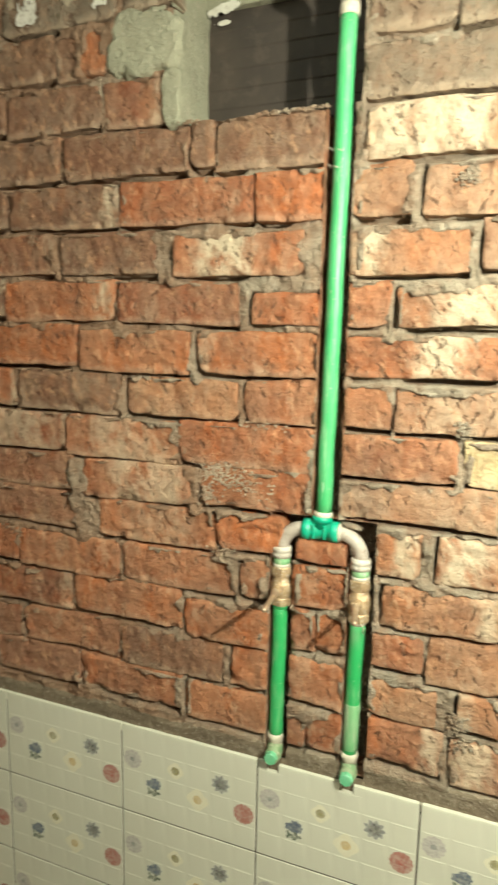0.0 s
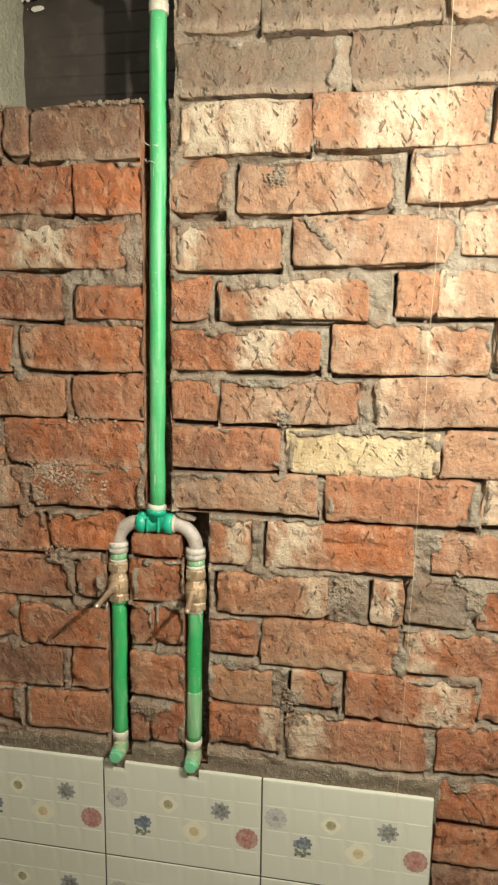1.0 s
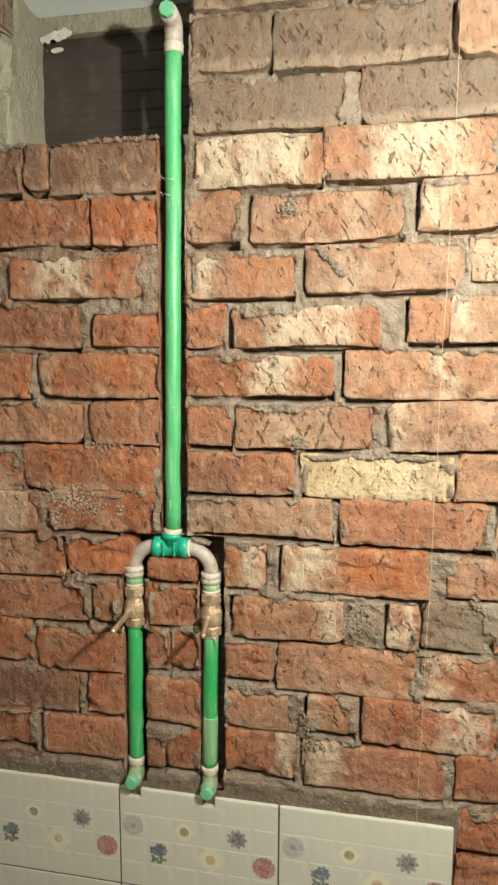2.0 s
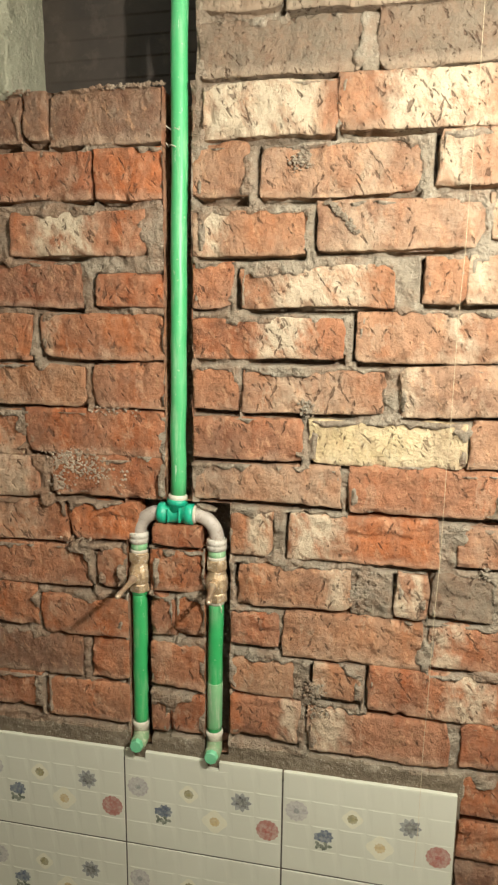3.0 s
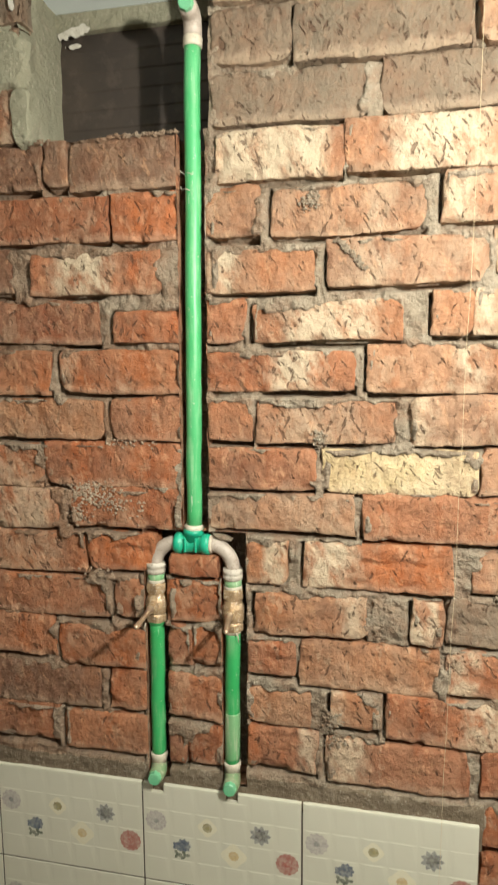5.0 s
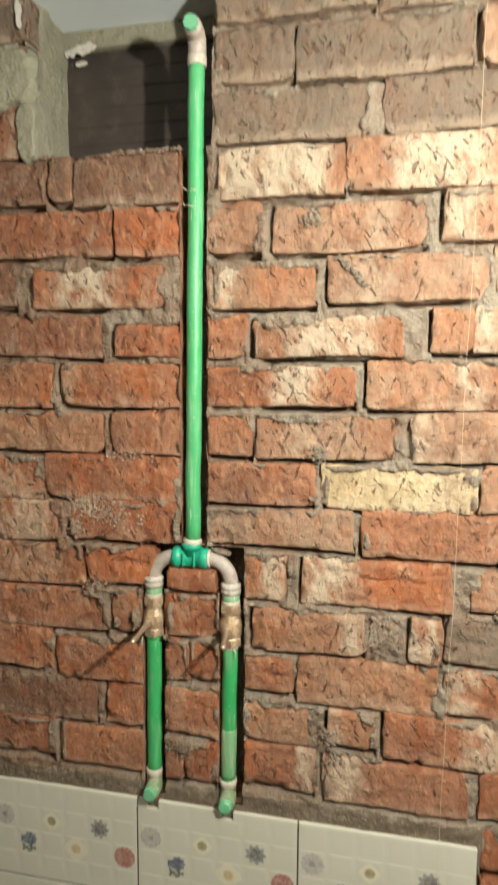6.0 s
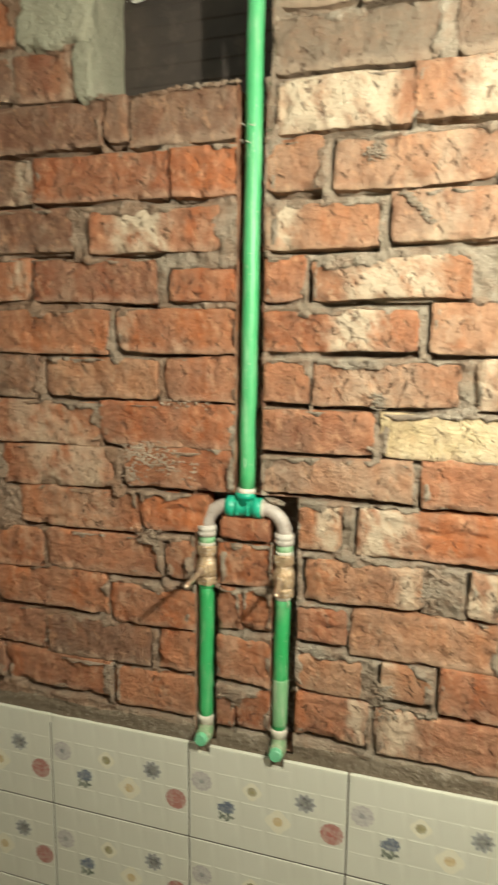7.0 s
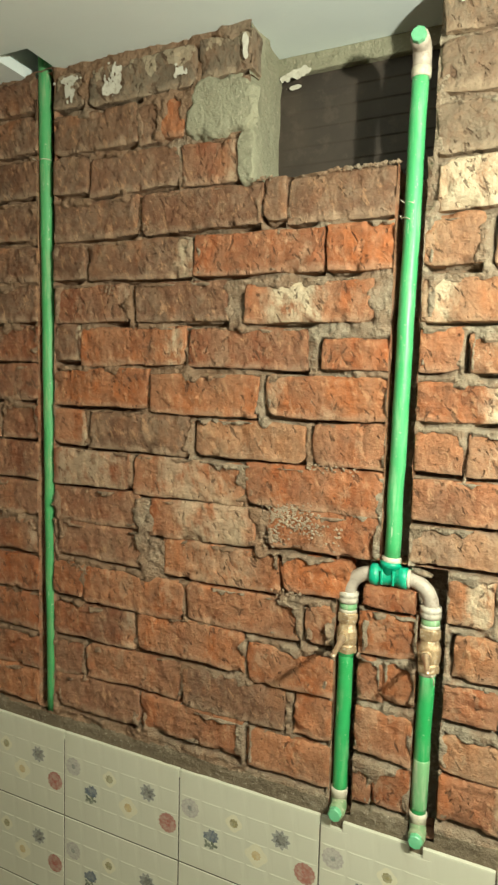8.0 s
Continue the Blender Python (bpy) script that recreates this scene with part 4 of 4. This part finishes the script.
# tails of sealing tape under the valves, and cement dropped on the tee
fitting("tape_tail", tube([(0.014, -0.006, 1.312), (0.0125, -0.008, 1.305), (0.0130, -0.008, 1.297)], 0.0011, 6), PALE)
fitting("tape_tail", tube([(0.182, -0.005, 1.306), (0.186, -0.006, 1.300), (0.1865, -0.006, 1.290)], 0.0011, 6), PALE)
blob = bmesh.new()
bmesh.ops.create_icosphere(blob, subdivisions=3, radius=1.0)
for v in blob.verts:
    k = 1 + 0.35 * noise.noise(v.co * 2.3) + 0.2 * noise.noise(v.co * 5.0)
    v.co = Vector((0.152 + 0.019 * k * v.co.x, 0.016 + 0.010 * k * v.co.y, 1.4745 + 0.0065 * k * v.co.z - 0.25 * (0.019 * v.co.x)))
fitting("cement_drop", blob, MORTAR, label="cement dropped on the bend")

# bits of tie wire round the riser
for z, dx in ((2.062, -0.002), (2.087, 0.003)):
    pts = [(0.1115 + dx + 0.0155 * math.cos(radians(a)), Y0 + 0.0155 * math.sin(radians(a)), z + 0.004 * math.sin(radians(a * 2))) for a in range(200, 275, 12)]
    tie = fitting("tie_wire", tube([(0.0945, -0.004, z + 0.006)] + pts, 0.0008, 6), WIRE, label="thin tie wire")

far_pipe = tagged(new("water_pipe"), "straight green plastic pipe set in a groove", "water pipe")
far_pipe.location = (-0.66, 0, 1.03)
P = Matrix.Translation((0.66, 0, -1.03))
fitting("pipe", tube(wobble((-0.6545, Y0, 1.028), (-0.6800, Y0, CEIL + 0.06), 30, 0.001, 3), 0.0140), GREEN_DULL, far_pipe)
fitting("tie_wire", tube([(-0.700, -0.003, 2.262)] + [(-0.676 + 0.0150 * math.cos(radians(a)), Y0 + 0.0150 * math.sin(radians(a)), 2.258) for a in range(180, 375, 15)], 0.0009, 6), WIRE, far_pipe, "thin tie wire")

# ---- plumb line ----
line = tube([(0.560 - 0.0245 * k / 20 + 0.0008 * math.sin(k * 2.1), -0.028 + 0.004 * math.sin(k * 0.9), CEIL - (CEIL - 0.86) * k / 20) for k in range(21)], 0.00034, 6)
tagged(part("plumb_line", line, THREAD, None), "thin pale builder's thread hanging before the wall", "plumb line")

# ---- crumbs of cement stuck to the brick faces ----
def crumbs(spots, size, seed, material=MORTAR):
    """Loose grains round spots of (x, z, reach across, reach up, count), joined."""
    rng = random.Random(seed)
    verts, faces = [], []
    ico = bmesh.new()
    bmesh.ops.create_icosphere(ico, subdivisions=1, radius=1.0)
    shape = [v.co.copy() for v in ico.verts]
    sides = [[v.index for v in f.verts] for f in ico.faces]
    ico.free()
    for cx, cz, rx, rz, count in spots:
        for _ in range(count):
            at = Vector((cx + rng.gauss(0, 0.5) * rx, -0.001, cz + rng.gauss(0, 0.5) * rz))
            r = size * rng.uniform(0.35, 1.0) ** 1.5
            base = len(verts)
            verts += [at + Vector((v.x * 1.2, v.y * 0.9, v.z)) * r * rng.uniform(0.7, 1.25) for v in shape]
            faces += [[base + k for k in f] for f in sides]
    ob = new("cement_crumbs", mesh_of("cement_crumbs", verts, faces, material, False))
    ob.parent = wall
    return tagged(ob, "grey crumbs of cement stuck on the brick faces", kind="stuff")


crumbs([(-0.102, 1.548, 0.026, 0.020, 130), (-0.065, 1.538, 0.046, 0.020, 150), (-0.020, 1.522, 0.040, 0.024, 50), (-0.115, 1.506, 0.020, 0.018, 80), (-0.086, 1.562, 0.050, 0.010, 80), (-0.072, 1.398, 0.034, 0.010, 60), (-0.010, 1.640, 0.060, 0.008, 40)], 0.0031, 5, PALE_CRUMB)
crumbs([(-0.02 + 0.02 * k, SILL + 0.001, 0.012, 0.003, 24) for k in range(6)] + [(-0.15, SILL + 0.002, 0.02, 0.003, 20)], 0.0034, 11)
crumbs([(0.420, 1.352, 0.020, 0.026, 190), (0.350, 1.160, 0.018, 0.018, 70), (0.356, 1.122, 0.016, 0.016, 40)], 0.0038, 6)
crumbs([(0.308, 2.036, 0.018, 0.014, 110), (0.325, 1.655, 0.012, 0.014, 60), (0.468, 1.645, 0.008, 0.006, 20), (0.620, 1.400, 0.010, 0.02, 30)], 0.0034, 7)
crumbs([(0.352 + 0.0045 * k, 1.972 - 0.0028 * k - 0.00022 * k * k, 0.005, 0.004, 12) for k in range(10)], 0.0040, 8)
crumbs([(-0.600 + 0.012 * k, 1.389 - 0.004 * k, 0.010, 0.008, 9) for k in range(5)] + [(-0.50, 1.975, 0.02, 0.012, 25), (-0.40, 2.092, 0.03, 0.012, 30)], 0.0038, 9)

# ---- limewash on single bricks ----
wash(0.25, 2.11, 0.0, 0.86, 1.0, "t")
wash(0.50, 2.11, 0.28, 0.84, 1.0, "t")
wash(0.36, 2.02, 0.66, 0.76, 0.5, "t")
wash(0.60, 2.03, 0.0, 0.22, 0.8, "t")
wash(0.20, 1.93, 0.06, 0.34, 1.0, "s")
wash(0.45, 1.94, 0.22, 0.42, 0.5, "t")
wash(0.70, 1.95, 0.0, 0.30, 0.5, "t")
wash(0.30, 1.85, 0.22, 0.82, 0.9, "s")
wash(0.53, 1.85, 0.0, 0.0, 0.0, "s")
wash(0.65, 1.86, 0.0, 0.18, 0.9, "t")
wash(0.25, 1.77, 0.44, 0.76, 1.0, "r")
wash(0.50, 1.77, 0.58, 0.72, 1.0, "s")
wash(0.33, 1.68, 0.30, 0.50, 0.5, "t")
wash(0.55, 1.69, 0.0, 0.12, 0.9, "t")
wash(0.70, 1.60, 0.0, 0.0, 0.0, "s")
wash(0.24, 1.44, 0.38, 0.95, 0.9, "s")
wash(0.40, 1.44, 0.0, 0.33, 1.0, "r")
wash(0.70, 1.44, 0.0, 0.0, 0.0, "t")
wash(0.30, 1.35, 0.78, 1.0, 0.8, "s")
wash(0.51, 1.35, 0.0, 0.8, 0.9, "t")
wash(0.65, 1.26, 0.0, 0.26, 0.8, "b")
wash(0.39, 1.17, 0.0, 0.30, 0.6, "s")
wash(0.55, 1.17, 0.60, 0.86, 0.9, "b")
wash(0.26, 1.09, 0.72, 1.0, 0.7, "b")
wash(0.45, 1.09, 0.0, 0.28, 0.8, "b")
wash(0.18, 2.02, 0.0, 0.0, 0.0, "s")
wash(0.25, 1.52, 0.0, 0.0, 0.0, "t")
wash(0.50, 1.52, 0.0, 0.0, 0.0, "r")
wash(0.40, 1.26, 0.0, 0.0, 0.0, "s")
wash(0.25, 1.17, 0.0, 0.0, 0.0, "s")
wash(-0.43, 2.03, 0.90, 1.0, 0.9)
wash(-0.06, 1.94, 0.20, 0.66, 1.0, "b")
wash(-0.55, 1.95, 0.94, 1.0, 0.8, "d")
wash(-0.61, 1.87, 0.80, 1.0, 0.8, "g")
wash(-0.45, 1.86, 0.86, 1.0, 0.9, "r")
wash(-0.03, 1.77, 0.0, 0.10, 0.7)
wash(-0.60, 1.69, 0.84, 1.0, 0.8, "b")
wash(-0.55, 1.60, 0.05, 0.9, 0.5, "d")
wash(-0.30, 1.60, 0.2, 0.95, 0.5, "b")
wash(-0.27, 1.52, 0.3, 0.95, 0.6, "b")
wash(-0.16, 2.03, 0.0, 0.0, 0.0, "b")
wash(-0.18, 1.85, 0.0, 0.0, 0.0, "d")
wash(-0.26, 2.20, 0.78, 1.0, 0.5, "d")
wash(-0.20, 1.68, 0.0, 0.0, 0.0, "s")
wash(-0.53, 1.52, 0.0, 0.0, 0.0, "d")
wash(-0.52, 1.44, 0.0, 0.0, 0.0, "d")
wash(-0.23, 1.435, 0.25, 0.8, 0.35, "r")
wash(-0.53, 1.26, 0.88, 1.0, 0.6, "d")
wash(-0.60, 1.17, 0.0, 0.0, 0.0, "d")
wash(-0.52, 1.09, 0.0, 0.0, 0.0, "d")
wash(-0.80, 1.44, 0.85, 1.0, 0.5, "d")
wash(-0.80, 1.52, 0.0, 0.0, 0.0, "d")
wash(-0.80, 1.60, 0.0, 0.0, 0.0, "d")
wash(-0.75, 1.69, 0.0, 0.0, 0.0, "d")
wash(-0.80, 1.78, 0.0, 0.0, 0.0, "d")
wash(-0.80, 1.87, 0.0, 0.0, 0.0, "d")
wash(0.02, 1.845, 0.0, 0.0, 0.0, "b")
wash(-0.16, 1.77, 0.0, 0.0, 0.0, "r")

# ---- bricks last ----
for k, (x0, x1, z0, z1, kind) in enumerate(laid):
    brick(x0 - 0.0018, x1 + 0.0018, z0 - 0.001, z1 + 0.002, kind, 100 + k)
